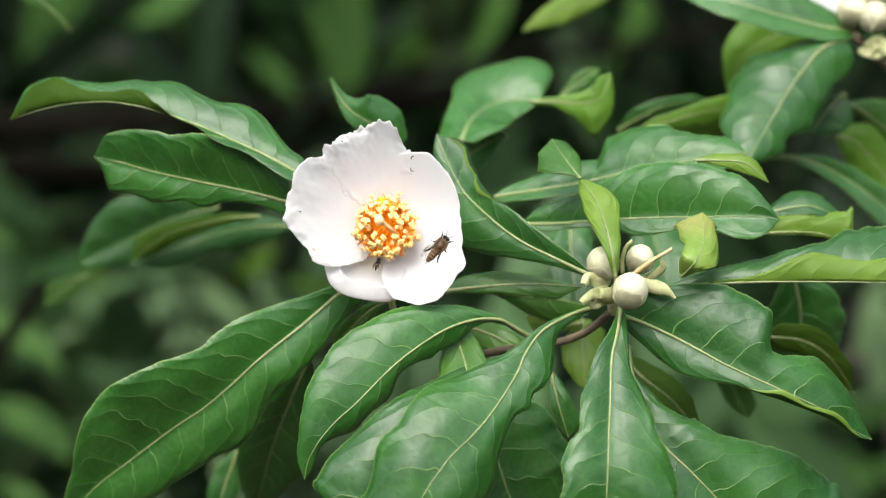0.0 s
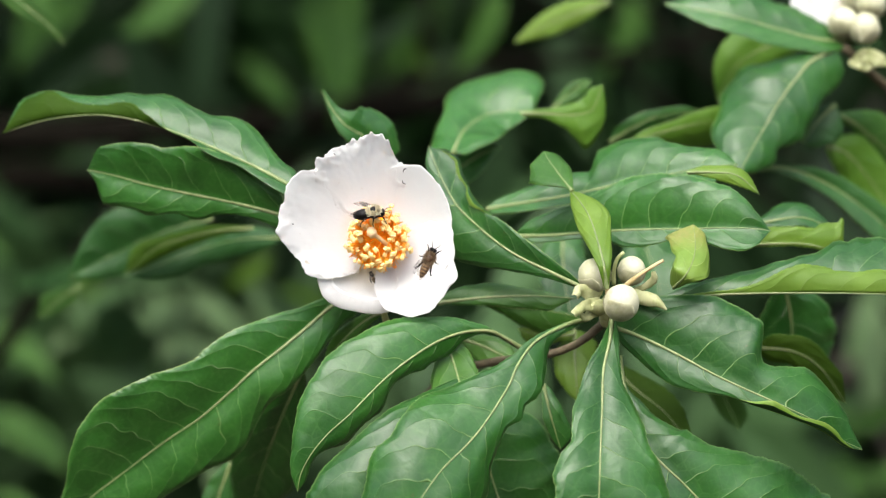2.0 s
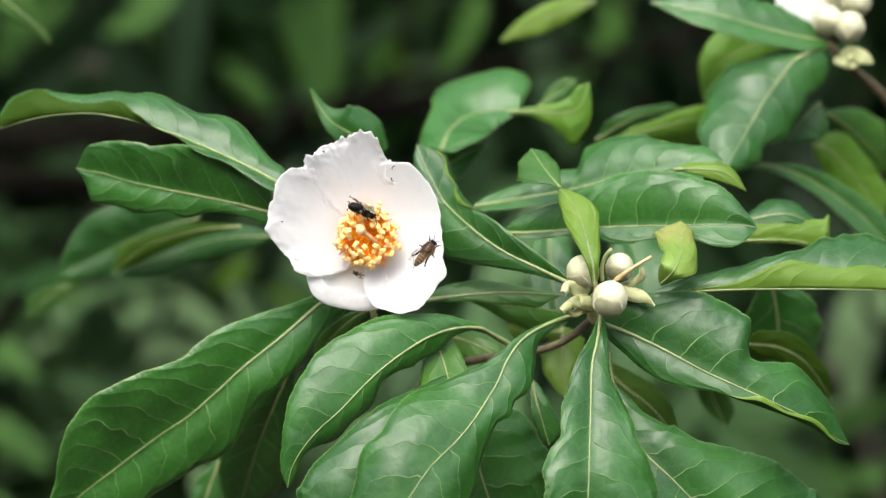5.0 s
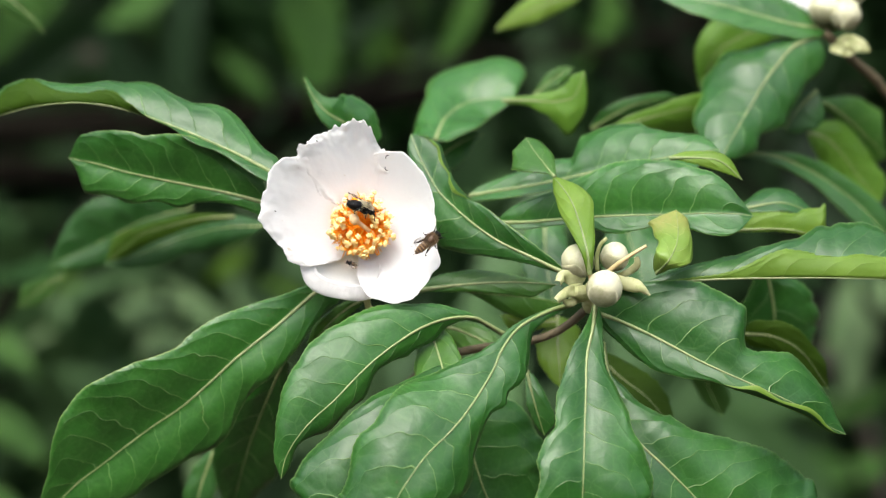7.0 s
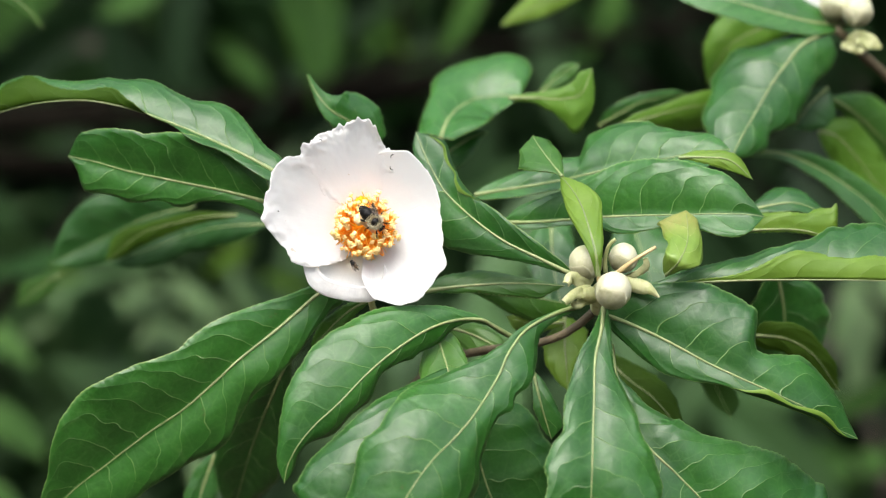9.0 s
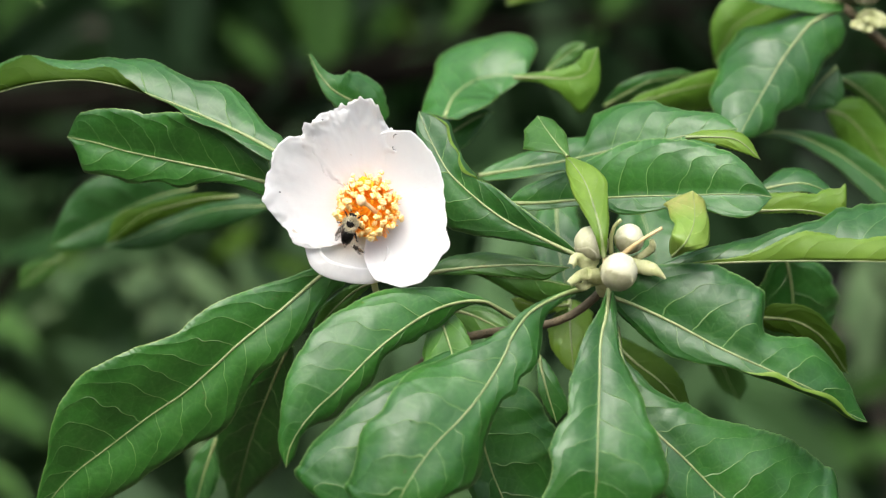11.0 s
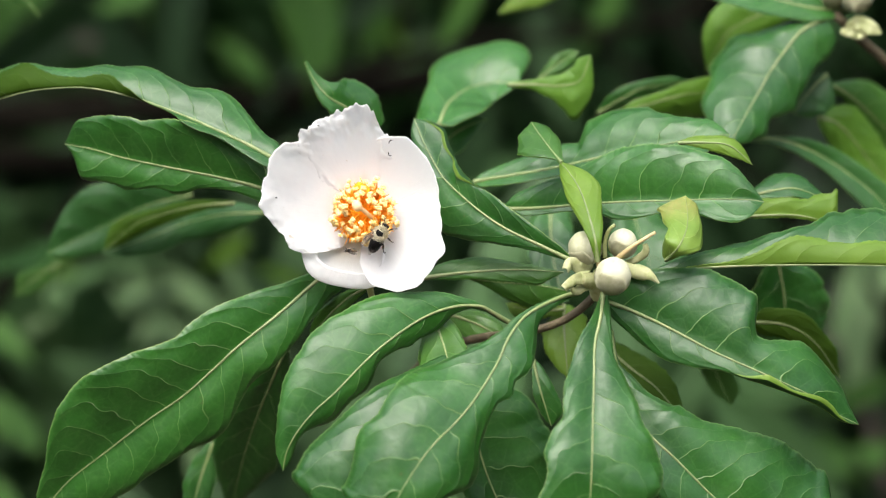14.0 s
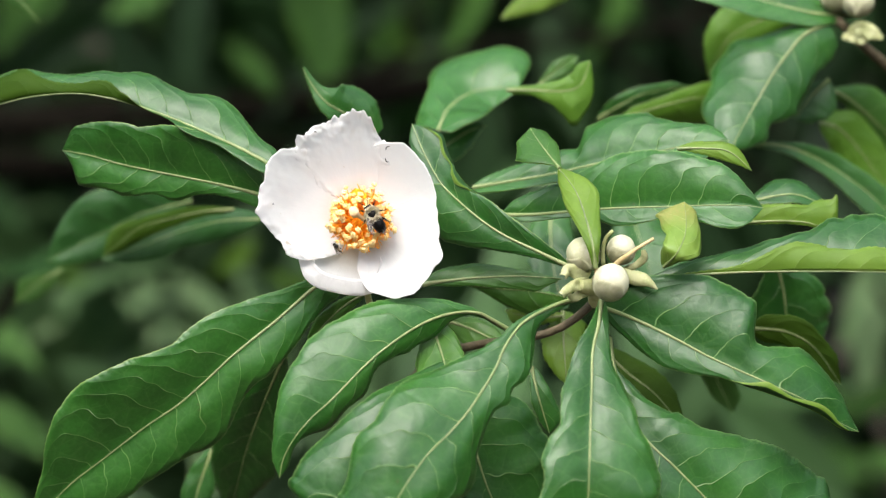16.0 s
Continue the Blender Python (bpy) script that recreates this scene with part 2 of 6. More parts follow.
TAN = plain("tan_fur", (0.20, 0.135, 0.075), (0.34, 0.24, 0.14), 700.0, 0.9, 0.9, 0.0003, 0.2)
BAND = plain("tan_bands", (0.24, 0.145, 0.070), (0.38, 0.25, 0.14), 700.0, 0.9, 0.9, 0.0003, 0.2)
WING = wing_material("wing", 0.58)
PALE_WING = wing_material("pale_wing", 0.14)
SOIL = plain("leaf_litter", (0.035, 0.025, 0.018), (0.10, 0.075, 0.05), 9.0, 0.9, 0.9, 0.02)


# ---- helpers of the scene ----
def part(name, bm, materials, parent, label=""):
    """Links a bmesh as one mesh object under a thing or a part."""
    me = bpy.data.meshes.new(name)
    bm.to_mesh(me)
    bm.free()
    for p in me.polygons:
        p.use_smooth = True
    for mt in materials if isinstance(materials, (list, tuple)) else (materials,):
        me.materials.append(mt)
    ob = new(name, me)
    ob.parent = parent
    if label:
        ob["label"] = label
    return ob


def thing(name, m, label, category, group="", kind=""):
    ob = new(name)
    ob.empty_display_size = 0.02
    ob.matrix_world = m
    return tagged(ob, label, category, group, kind)


def curve_through(points, n):
    """n points at even steps along a smooth curve through the given ones."""
    p = np.array(points, float)
    p = np.vstack([2 * p[0] - p[1], p, 2 * p[-1] - p[-2]])
    out = []
    for i in range(1, len(p) - 2):
        a, b, c, d = p[i - 1:i + 3]
        for t in np.linspace(0, 1, 24, endpoint=False):
            out.append(0.5 * (2 * b + (c - a) * t + (2 * a - 5 * b + 4 * c - d) * t ** 2 + (3 * b - a - 3 * c + d) * t ** 3))
    out.append(p[-2])
    out = np.array(out)
    s = np.concatenate([[0], np.cumsum(np.linalg.norm(np.diff(out, axis=0), axis=1))])
    at = np.linspace(0, s[-1], n)
    return np.stack([np.interp(at, s, out[:, i]) for i in range(3)], 1), s[-1]


def smooth_list(values, n):
    """n values at even steps, running smoothly through the given ones."""
    if len(values) == 2:
        return np.linspace(values[0], values[1], n)
    t = np.linspace(0, len(values) - 1, n)
    k = np.array(values, float)
    k = np.concatenate([[2 * k[0] - k[1]], k, [2 * k[-1] - k[-2]]])
    out = []
    for x in t:
        i = min(int(x), len(values) - 2)
        f = x - i
        a, b, c, d = k[i:i + 4]
        out.append(0.5 * (2 * b + (c - a) * f + (2 * a - 5 * b + 4 * c - d) * f ** 2 + (3 * b - a - 3 * c + d) * f ** 3))
    return np.array(out)


def frames_along(p):
    """Tangent, left and upward normal at each point of a spine, as the lens sees the blade."""
    t = np.gradient(p, axis=0)
    t /= np.linalg.norm(t, axis=1)[:, None]
    left = np.cross(np.array([0.0, -1.0, 0.0]), t)
    left /= np.linalg.norm(left, axis=1)[:, None] + 1e-9
    return t, left, np.cross(t, left)


def tube_into(bm, p, radii, sides=8, mat=0, cap=True):
    """A round tapering stem along the points p."""
    t, left, up = frames_along(np.array(p))
    rings = []
    for i in range(len(p)):
        ring = []
        for k in range(sides):
            a = 2 * math.pi * k / sides
            ring.append(bm.verts.new(Vector(p[i] + radii[i] * (math.cos(a) * left[i] + math.sin(a) * up[i]))))
        rings.append(ring)
    for r0, r1 in zip(rings, rings[1:]):
        for k in range(sides):
            bm.faces.new((r0[k], r0[(k + 1) % sides], r1[(k + 1) % sides], r1[k])).material_index = mat
    if cap:
        bm.faces.new(rings[0][::-1]).material_index = mat
        bm.faces.new(rings[-1]).material_index = mat


def ball_into(bm, centre, size, mat=0, rings=10, sides=14, dent=0.0):
    """A rounded lump of the given half sizes, slightly uneven."""
    rows = []
    for i in range(rings + 1):
        a = math.pi * i / rings
        row = []
        for k in range(sides):
            b = 2 * math.pi * k / sides
            n = Vector((math.sin(a) * math.cos(b), math.sin(a) * math.sin(b), math.cos(a)))
            r = 1 + dent * noise.noise(n * 2.3 + Vector(centre) * 90)
            row.append(bm.verts.new(Vector(centre) + Vector((n.x * size[0], n.y * size[1], n.z * size[2])) * r))
        rows.append(row)
    for r0, r1 in zip(rows, rows[1:]):
        for k in range(sides):
            bm.faces.new((r0[k], r1[k], r1[(k + 1) % sides], r0[(k + 1) % sides])).material_index = mat
    bmesh.ops.remove_doubles(bm, verts=[v for row in (rows[0], rows[-1]) for v in row], dist=1e-7)


def blade(spine, wl, wr, al, ar, wave=0.05, seed=1, n=112, half=7, teeth=0.06, thick=0.035, hem=None, edge=1.0):
    """A leaf blade: two skins and a rim about a curved midrib. Lengths in cm.
    hem: (side, from, to, width), a stretch of the edge that folds over and shows its underside; edge: how uneven the outline is.
    wl, wr: half widths on either side of the rib from base to tip; al, ar: degrees by which the halves lift."""
    p, length = curve_through(spine, n)
    t, left, up = frames_along(p)
    WL, WR = np.maximum(smooth_list(wl, n), 0.02), np.maximum(smooth_list(wr, n), 0.02)
    AL, AR = np.radians(smooth_list(al, n)), np.radians(smooth_list(ar, n))
    rng = random.Random(seed)
    uneven = lambda v, q: 1 + edge * (0.09 * noise.noise(Vector((v * 7.5, seed * 3.7, q))) + 0.07 * noise.noise(Vector((v * 21, seed * 1.3, q + 5))))
    f1, f2, ph1, ph2 = rng.uniform(2.0, 3.2), rng.uniform(4.5, 6.5), rng.uniform(0, 6), rng.uniform(0, 6)
    cols = list(range(-half, half + 1))
    bm = bmesh.new()
    uv = bm.loops.layers.uv.new("UVMap")
    grids = []
    for skin in (0, 1):
        grid = []
        for i in range(n):
            v = i / (n - 1)
            row = []
            for c in cols:
                s = abs(c) / half
                W, A, sgn, ph = (WL[i], AL[i], 1, ph1) if c > 0 else (WR[i], AR[i], -1, ph2)
                tooth = teeth * ((v * length * 3.4 + ph) % 1.0 - 0.5) if s == 1 and 0.08 < v < 0.97 else 0.0
                W = W * uneven(v, sgn)
                bend = A * (0.72 + 0.28 * s)
                side = math.cos(bend) * sgn * left[i] + math.sin(bend) * up[i]
                out = -math.sin(bend) * sgn * left[i] + math.cos(bend) * up[i]
                ripple = wave * W * s ** 2 * (math.sin(f1 * 6.283 * v + ph) + 0.3 * math.sin(f2 * 6.283 * v + 2 * ph)) * math.sin(math.pi * min(1, v * 1.1)) ** 0.5
                arch = 0.10 * W * math.sin(math.pi * s) + 0.09 * W * s * noise.noise(Vector((v * 4.2, s * 1.6 * sgn, seed * 2.9))) + 0.02 * W * s * noise.noise(Vector((v * 11, s * 3.0 * sgn, seed * 1.7)))
                reach, over = W * s + tooth, 0.0
                if hem and sgn == hem[0] and hem[1] < v < hem[2]:
                    k = min(1.0, (v - hem[1]) / 0.12, (hem[2] - v) / 0.08)
                    k *= 0.75 + 0.5 * noise.noise(Vector((v * 9, seed, 2)))
                    reach = W * min(1.0, abs(c) / (half - 1)) - (hem[3] * k if abs(c) == half else 0.0)
                    over = 0.38 * hem[3] * k if abs(c) == half else 0.0
                heave = up[i] if abs(A) < 1.2 else out
                q = p[i] + reach * side + (ripple + arch) * heave + over * out - (skin * thick if not over else -skin * thick) * out
                row.append(bm.verts.new(Vector(q) * 0.01))
            grid.append(row)
        grids.append(grid)
    m = len(cols)
    for skin, grid in enumerate(grids):
        for i in range(n - 1):
            for j in range(m - 1):
                quad = [(i, j), (i + 1, j), (i + 1, j + 1), (i, j + 1)]
                if skin == 0:
                    quad = quad[::-1]
                face = bm.faces.new([grid[a][b] for a, b in quad])
                face.material_index = skin
                for loop, (a, b) in zip(face.loops, quad):
                    loop[uv].uv = (0.5 + 0.5 * cols[b] / half, a / (n - 1) * length / 14)
    top, low = grids
    for i in range(n - 1):
        for j in (0, m - 1):
            bm.faces.new((top[i][j], top[i + 1][j], low[i + 1][j], low[i][j]) if j == 0 else (top[i][j], low[i][j], low[i + 1][j], top[i + 1][j])).material_index = 1
    for i in (0, n - 1):
        for j in range(m - 1):
            bm.faces.new((top[i][j], low[i][j], low[i][j + 1], top[i][j + 1])).material_index = 1
    return bm, p, up


def leaf(parent, spine, wl, wr, al, ar, wave=0.05, seed=1, skins=None, rib=0.11, label="", hem=None, edge=1.0, teeth=0.045):
    n = int(min(300, max(60, 16 * curve_through(spine, 40)[1])))
    bm, p, up = blade(spine, wl, wr, al, ar, wave, seed, n=n, hem=hem, edge=edge, teeth=teeth)
    ob = part("leaf", bm, skins or (LEAF, UNDER), parent, label)
    bm = bmesh.new()
    n = len(p)
    r = [(rib * (1 - 0.85 * i / (n - 1)) + 0.05 * math.exp(-9 * i / n) + 0.004) * 0.01 for i in range(n)]
    tube_into(bm, [(p[i] + up[i] * 0.012) * 0.01 for i in range(n)], r, 6)
    part("midrib", bm, RIB, ob)
    return ob


def stem(name, parent, points, r0, r1, material, label="", n=300, knots=0.0):
    p, length = curve_through(points, n)
    bm = bmesh.new()
    radii = [0.01 * (r0 + (r1 - r0) * i / (n - 1)) * (1 + knots * noise.noise(Vector((i * 0.28, r0 * 9, 0)))) for i in range(n)]
    tube_into(bm, p * 0.01, radii, 12)
    return part(name, bm, material, parent, label)


# ---- ground ----
def ground():
    bm = bmesh.new()
    bmesh.ops.create_grid(bm, x_segments=120, y_segments=120, size=1.0)
    for v in bm.verts:
        r = max(abs(v.co.x), abs(v.co.y))
        v.co.x, v.co.y = v.co.x * (4 + 900 * r ** 6), v.co.y * (4 + 900 * r ** 6)
        v.co.z = 0.05 * noise.noise(v.co * 0.8) - 0.02
    ob = part("ground", bm, SOIL, None)
    tagged(ob, "dark earth covered with fallen leaves", "ground", kind="structure")


ground()

# ---- the flowering branch ----
branch = thing("flowering_branch", SPOT, "flowering shrub branch with glossy toothed green leaves", "branch")

# the woody stem runs from the buds back and down to the ground
stem("stem", branch, [(7.29, 1, -2.34), (6.59, 1.2, -3.06), (5.61, 1.5, -3.69), (4.22, 2.2, -4.1), (2.33, 3.5, -4.39), (0.4, 6, -5.2), (-1.66, 10, -8.26), (-2.53, 14, -14.49), (-2.42, 22, -30.56), (-1.29, 24, -75.12), (-0.7, 24, -177.86)], 0.165, 0.75, BARK, "brown woody twig", knots=0.12)
stem("flower_stalk", branch, [(-2.25, 2.2, -1.89), (-1.95, 3.8, -2.9), (-0.59, 5, -4.04), (1.37, 4.6, -4.52)], 0.14, 0.13, SEPAL, "short green flower stalk")


# ---- the flower ----
def petal(parent, a0, a1, rim, layer, lift, roll_in, ruffle, sag0, sag1, seed):
    """A broad petal between two angles about the flower's axis. Lengths in cm.
    rim: its reach at even steps from a0 to a1; layer: its place in the stack; lift: how far its rim stands before the common cup;
    roll_in: how far the rim turns inwards; sag0, sag1: how far its two sides slip behind the neighbours."""
    n, m = 46, 84
    rng = random.Random(seed)
    off = Vector((rng.uniform(0, 50), rng.uniform(0, 50), 0))
    reach = smooth_list(rim, m + 1)
    bm = bmesh.new()
    uv = bm.loops.layers.uv.new("UVMap")
    sheets = []
    mid, span = radians((a0 + a1) / 2), radians(a1 - a0)
    for skin in (0, 1):
        grid = []
        for i in range(n + 1):
            s = i / n
            out = s * (1 + roll_in * (1 - s * s))
            row = []
            for j in range(m + 1):
                u = 2 * j / m - 1
                a = mid + 0.5 * span * u * (0.90 + 0.10 * math.sin(math.pi * 0.5 * s))
                a += 0.24 * ruffle * max(0.0, u) ** 6 * (noise.noise(Vector((s * 6, u, 4)) + off) + 0.5 * noise.noise(Vector((s * 15, u, 9)) + off))
                ends = max(s ** 7, 0.6 * max(0.0, u) ** 7 * min(1.0, s * 1.4))
                edge = noise.noise(Vector((u * 6, 0, 0)) + off) + 0.4 * noise.noise(Vector((u * 15, 3, 0)) + off) + (0.12 + 0.55 * ruffle) * noise.noise(Vector((u * 24, 3, 0)) + off)
                r = reach[j] * out * (1 + (0.022 + 0.12 * ruffle) * edge * s ** 4)
                x, z = r * math.cos(a), r * math.sin(a)
                q = Vector((x, z, 0))
                crink = ruffle * ends * (0.7 * noise.noise(q * 1.2 + off) + 0.42 * noise.noise(q * 3.0 + off) + 0.3 * noise.noise(q * 6.0 + off))
                fold = 0.025 * s ** 2 * noise.noise(Vector((u * 5, s * 1.2, 7)) + off) + 0.12 * ruffle * s ** 3 * noise.noise(q * 1.1 + off)
                soft = 0.10 * noise.noise(Vector((x * 0.55, z * 0.55, 5))) * s
                deep = s if roll_in else r / (3.95 + 0.35 * math.cos(a - 1.9))
                h = layer * min(1.0, s * 2.5) + (lift + 1.25 + 0.17 * math.cos(a - 0.25)) * deep ** 2.2 + crink + fold + soft - skin * 0.03
                h -= 0.04 * s * abs(u) ** 6 + s * (sag0 * max(0.0, -u) ** 3 + sag1 * max(0.0, u) ** 3)
                row.append(bm.verts.new(Vector((x, -h, z)) * 0.01))
            grid.append(row)
        sheets.append(grid)
    for skin, grid in enumerate(sheets):
        for i in range(n):
            for j in range(m):
                quad = [(i, j), (i + 1, j), (i + 1, j + 1), (i, j + 1)]
                if skin:
                    quad = quad[::-1]
                face = bm.faces.new([grid[a][b] for a, b in quad])
                for loop, (a, b) in zip(face.loops, quad):
                    loop[uv].uv = (b / m, a / n)
    top, low = sheets
    for i in range(n):
        bm.faces.new((top[i][0], low[i][0], low[i + 1][0], top[i + 1][0]))
        bm.faces.new((top[i][m], top[i + 1][m], low[i + 1][m], low[i][m]))
    for j in range(m):
        bm.faces.new((top[n][j], low[n][j], low[n][j + 1], top[n][j + 1]))
    return part("petal", bm, PETAL, parent, "broad white petal with a crinkled rim")


def flower(parent):
    bm = bmesh.new()
    ball_into(bm, (0, -0.002, 0), (0.0112, 0.0066, 0.0112), rings=16, sides=24, dent=0.3)
    head = part("flower", bm, HEART, parent, "open white flower with an orange heart of stamens")
    head.location = Vector((-2.37, 1.2, 0.9)) * 0.01
    for row in PETALS:
        petal(head, *row)
    # stamens: a thread with a long two-lobed anther, in four bends, set in a spiral; the last kind is a bare thread
    kinds = []
    for k in range(5):
        bm = bmesh.new()
        bow = (0.16, -0.12, 0.22, 0.05, 0.10)[k]
        p = [np.array((bow * math.sin(math.pi * i / 6), 0.04 * (k - 1.5) * i / 6, i / 6)) * 0.01 for i in range(7)]
        tube_into(bm, p, [0.00036 - 0.00003 * i for i in range(7)], 5, 0)
        for side in (-1, 1) if k < 4 else ():
            ball_into(bm, (p[-1][0] + side * 0.00042, p[-1][1], p[-1][2] + 0.0001), (0.00050, 0.00112, 0.00058), 1, 6, 8, 0.6)
        me = bpy.data.meshes.new("stamen")
        bm.to_mesh(me)
        bm.free()
        for f in me.polygons:
            f.use_smooth = True
        me.materials.append(FILAMENT)
        me.materials.append(ANTHER)
        kinds.append(me)
    rng = random.Random(7)

    def plant(kind, a, base, lean, size, wide):
        ob = new("stamen", kinds[kind])
        ob.parent = head
        foot = Vector((math.cos(a) * base, -0.0040, math.sin(a) * base))
        axis = Vector((math.cos(a) * math.sin(lean), -math.cos(lean), math.sin(a) * math.sin(lean)))
        ob.matrix_local = Matrix.LocRotScale(foot, axis.to_track_quat("Z", "Y") @ Matrix.Rotation(rng.uniform(0, 6.283), 3, "Z").to_quaternion(), (wide, wide, size))

    for i in range(124):
        k = math.sqrt(0.12 + 0.88 * (i + 0.5) / 124)
        a = i * 2.39996 + rng.uniform(-0.3, 0.3)
        stretch = 1.2 if 2.75 < a % 6.283 < 3.5 else 1.0
        plant(i % 4, a, 0.0062 * k, 0.10 + 0.72 * k + rng.uniform(-0.14, 0.14), rng.uniform(0.72, 1.12) * stretch, rng.uniform(0.75, 1.2))
    # bare threads fan out round the tuft and stand between the anthers
    for i in range(170):
        a = i * 2.39996 + rng.uniform(-0.3, 0.3)
        plant(4, a, 0.0062 * rng.uniform(0.7, 1.0), rng.uniform(0.62, 1.08), rng.uniform(0.65, 1.12), rng.uniform(0.8, 1.1))
    bm = bmesh.new()
    p, length = curve_through([(0.62, -0.5, -0.38), (0.35, -0.95, -0.20), (0.02, -1.30, 0.08), (-0.26, -1.50, 0.28)], 12)
    tube_into(bm, p * 0.01, [0.0009] * 10 + [0.0013, 0.0015], 8)
    ball_into(bm, tuple(p[-1] * 0.01), (0.0021, 0.0015, 0.0021), 0, 8, 12, 0.4)
    part("style", bm, STYLE, head, "pale orange style with a knobbed tip")
    return head


PETALS = [
    # from, to, reach, layer, lift, roll_in, ruffle, sags, seed
    (203, 296, [2.2, 2.45, 2.62, 2.6, 2.5, 2.46, 2.42, 2.3, 1.7], -0.10, -0.62, 1.6, 0.06, 0, 0, 11),
    (118, 240, [3.2, 3.7, 4.1, 4.45, 4.38, 4.29, 4.24, 4.08, 3.68, 3.46, 3.33, 2.95, 2.35, 1.9, 1.5], 0.0, 0.02, 0, 0.22, 0, 0, 12),
    (-30, 92, [2.9, 3.14, 3.16, 3.14, 3.18, 3.28, 3.42, 3.5, 3.54, 3.36, 3.0, 2.4], -0.04, 0.16, 0, 0.06, 0, 0, 13),
    (-96, 20, [2.0, 2.75, 3.15, 3.42, 3.6, 3.7, 3.65, 3.6, 3.6, 3.3, 3.22, 3.05, 2.8, 2.3], 0.06, 0, 0, 0.08, 0, 0, 14),
    (62, 143, [2.6, 3.15, 3.62, 4.18, 4.5, 4.27, 4.38, 4.3, 4.25, 4.2, 3.75, 2.6], 0.05, 0, 0, 0.42, 0.13, 0.05, 15),
]
flower(branch)


def nick(parent, x, y, z, r, turn):
    """A tiny dark crescent where something bit the petal."""
    bm = bmesh.new()
    p = [np.array((x + r * math.cos(turn + 0.4 * k), y, z + r * math.sin(turn + 0.4 * k))) * 0.01 for k in range(7)]
    tube_into(bm, p, [0.00008, 0.00016, 0.0002, 0.0002, 0.0002, 0.00016, 0.00008], 6)
    return part("nick", bm, BLACK, parent, "tiny dark crescent mark on a petal")


nick(branch, -1.21, -0.35, 3.73, 0.105, 1.2)
nick(branch, -1.24, -0.30, 3.31, 0.105, 2.6)
nick(branch, -4.18, -0.30, 4.41, 0.047, 0.0)
nick(branch, -5.91, -0.20, 1.52, 0.035, 0.0)


# ---- buds ----
def bud(parent, x, y, z, r, seed, tip):
    """A round pale bud, wrapped in overlapping scales, on a short stalk."""
    bm = bmesh.new()
    ball_into(bm, (0, 0, 0), (r * 0.01, r * 0.01, r * 0.0104), 0, 18, 26, 0.03)
    ob = part("bud", bm, BUD, parent, "round pale green flower bud")
    ob.location = Vector((x, y, z)) * 0.01
    ob.rotation_euler = tip
    for k in range(3):
        bm = bmesh.new()
        n = 12
        grid = []
        for i in range(n + 1):
            a = math.pi * (0.98 - (0.46 + 0.05 * k) * i / n)
            row = []
            for j in range(-6, 7):
                w = (0.30 + 0.75 * math.sin(math.pi * min(1.0, 0.12 + 0.72 * i / n))) * j / 6
                b = 2.1 * k + w + seed
                rr = r * (1.03 + 0.012 * k) * 0.01
                row.append(bm.verts.new((rr * math.sin(a) * math.cos(b), rr * math.sin(a) * math.sin(b), 1.04 * rr * math.cos(a))))
            grid.append(row)
        for i in range(n):
            for j in range(12):
                bm.faces.new((grid[i][j], grid[i + 1][j], grid[i + 1][j + 1], grid[i][j + 1]))
        bmesh.ops.solidify(bm, geom=bm.faces[:], thickness=0.0002)
        part("bud_scale", bm, (BUD, SEPAL)[k == 0], ob)
    return ob


def bract(parent, spine, w, a, seed, wave=0.45, name="bract"):
    bm, p, up = blade(spine, w, w, a, a, wave, seed, n=28, half=5, teeth=0.0)
    return part(name, bm, (SEPAL, SEPAL), parent, "papery pale green bract")


def twiglet(parent, spine, r0, r1, skin=None):
    p, length = curve_through(spine, 14)
    bm = bmesh.new()
    tube_into(bm, p * 0.01, [0.01 * (r0 + (r1 - r0) * i / 13) for i in range(14)], 7)
    return part("bud_stalk", bm, skin or STALK, parent, "slender hooked pale stalk" if skin else "slender pinkish stalk")


def receptacle(parent, spine, radii):
    """The fleshy base from which the buds and bracts spring."""
    p, length = curve_through(spine, 18)
    bm = bmesh.new()
    tube_into(bm, p * 0.01, 0.01 * smooth_list(radii, 18), 12)
    return part("receptacle", bm, SEPAL, parent, "fleshy pale base of the bud cluster")


receptacle(branch, [(7.15, 1.1, -2.65), (7.2, 0.6, -2.1), (7.3, 0.1, -1.7), (7.45, -0.2, -1.35)], [0.24, 0.36, 0.40, 0.18])
receptacle(branch, [(7.1, 0.5, -2.0), (6.75, 0.1, -1.9), (6.45, -0.2, -1.85)], [0.30, 0.34, 0.22])
bud(branch, 7.65, -1.20, -1.71, 0.73, 0.4, (0.3, 0.2, 0))
bud(branch, 6.64, 0.20, -0.59, 0.68, 1.7, (0.2, -0.3, 0))
bud(branch, 8.20, 0.40, -0.42, 0.59, 2.6, (0.1, 0.3, 0))
bract(branch, [(8.14, 0.2, -1.44), (8.64, -0.3, -1.55), (9.13, -0.7, -1.68), (9.57, -0.6, -2.03)], [0.30, 0.32, 0.34, 0.24, 0.05], [-20, -35], 5, 0.12)
bract(branch, [(8.33, 0.5, -1.26), (8.83, 0.2, -1.03), (9.10, -0.1, -0.75), (9.05, -0.2, -0.45)], [0.16, 0.15, 0.17, 0.10], [-25, -10], 6, 0.12)
bract(branch, [(6.85, 0.2, -1.54), (6.41, -0.2, -1.37), (6.02, -0.5, -1.18), (5.82, -0.8, -1.41)], [0.30, 0.30, 0.26, 0.22], [10, -45], 3, 0.25)
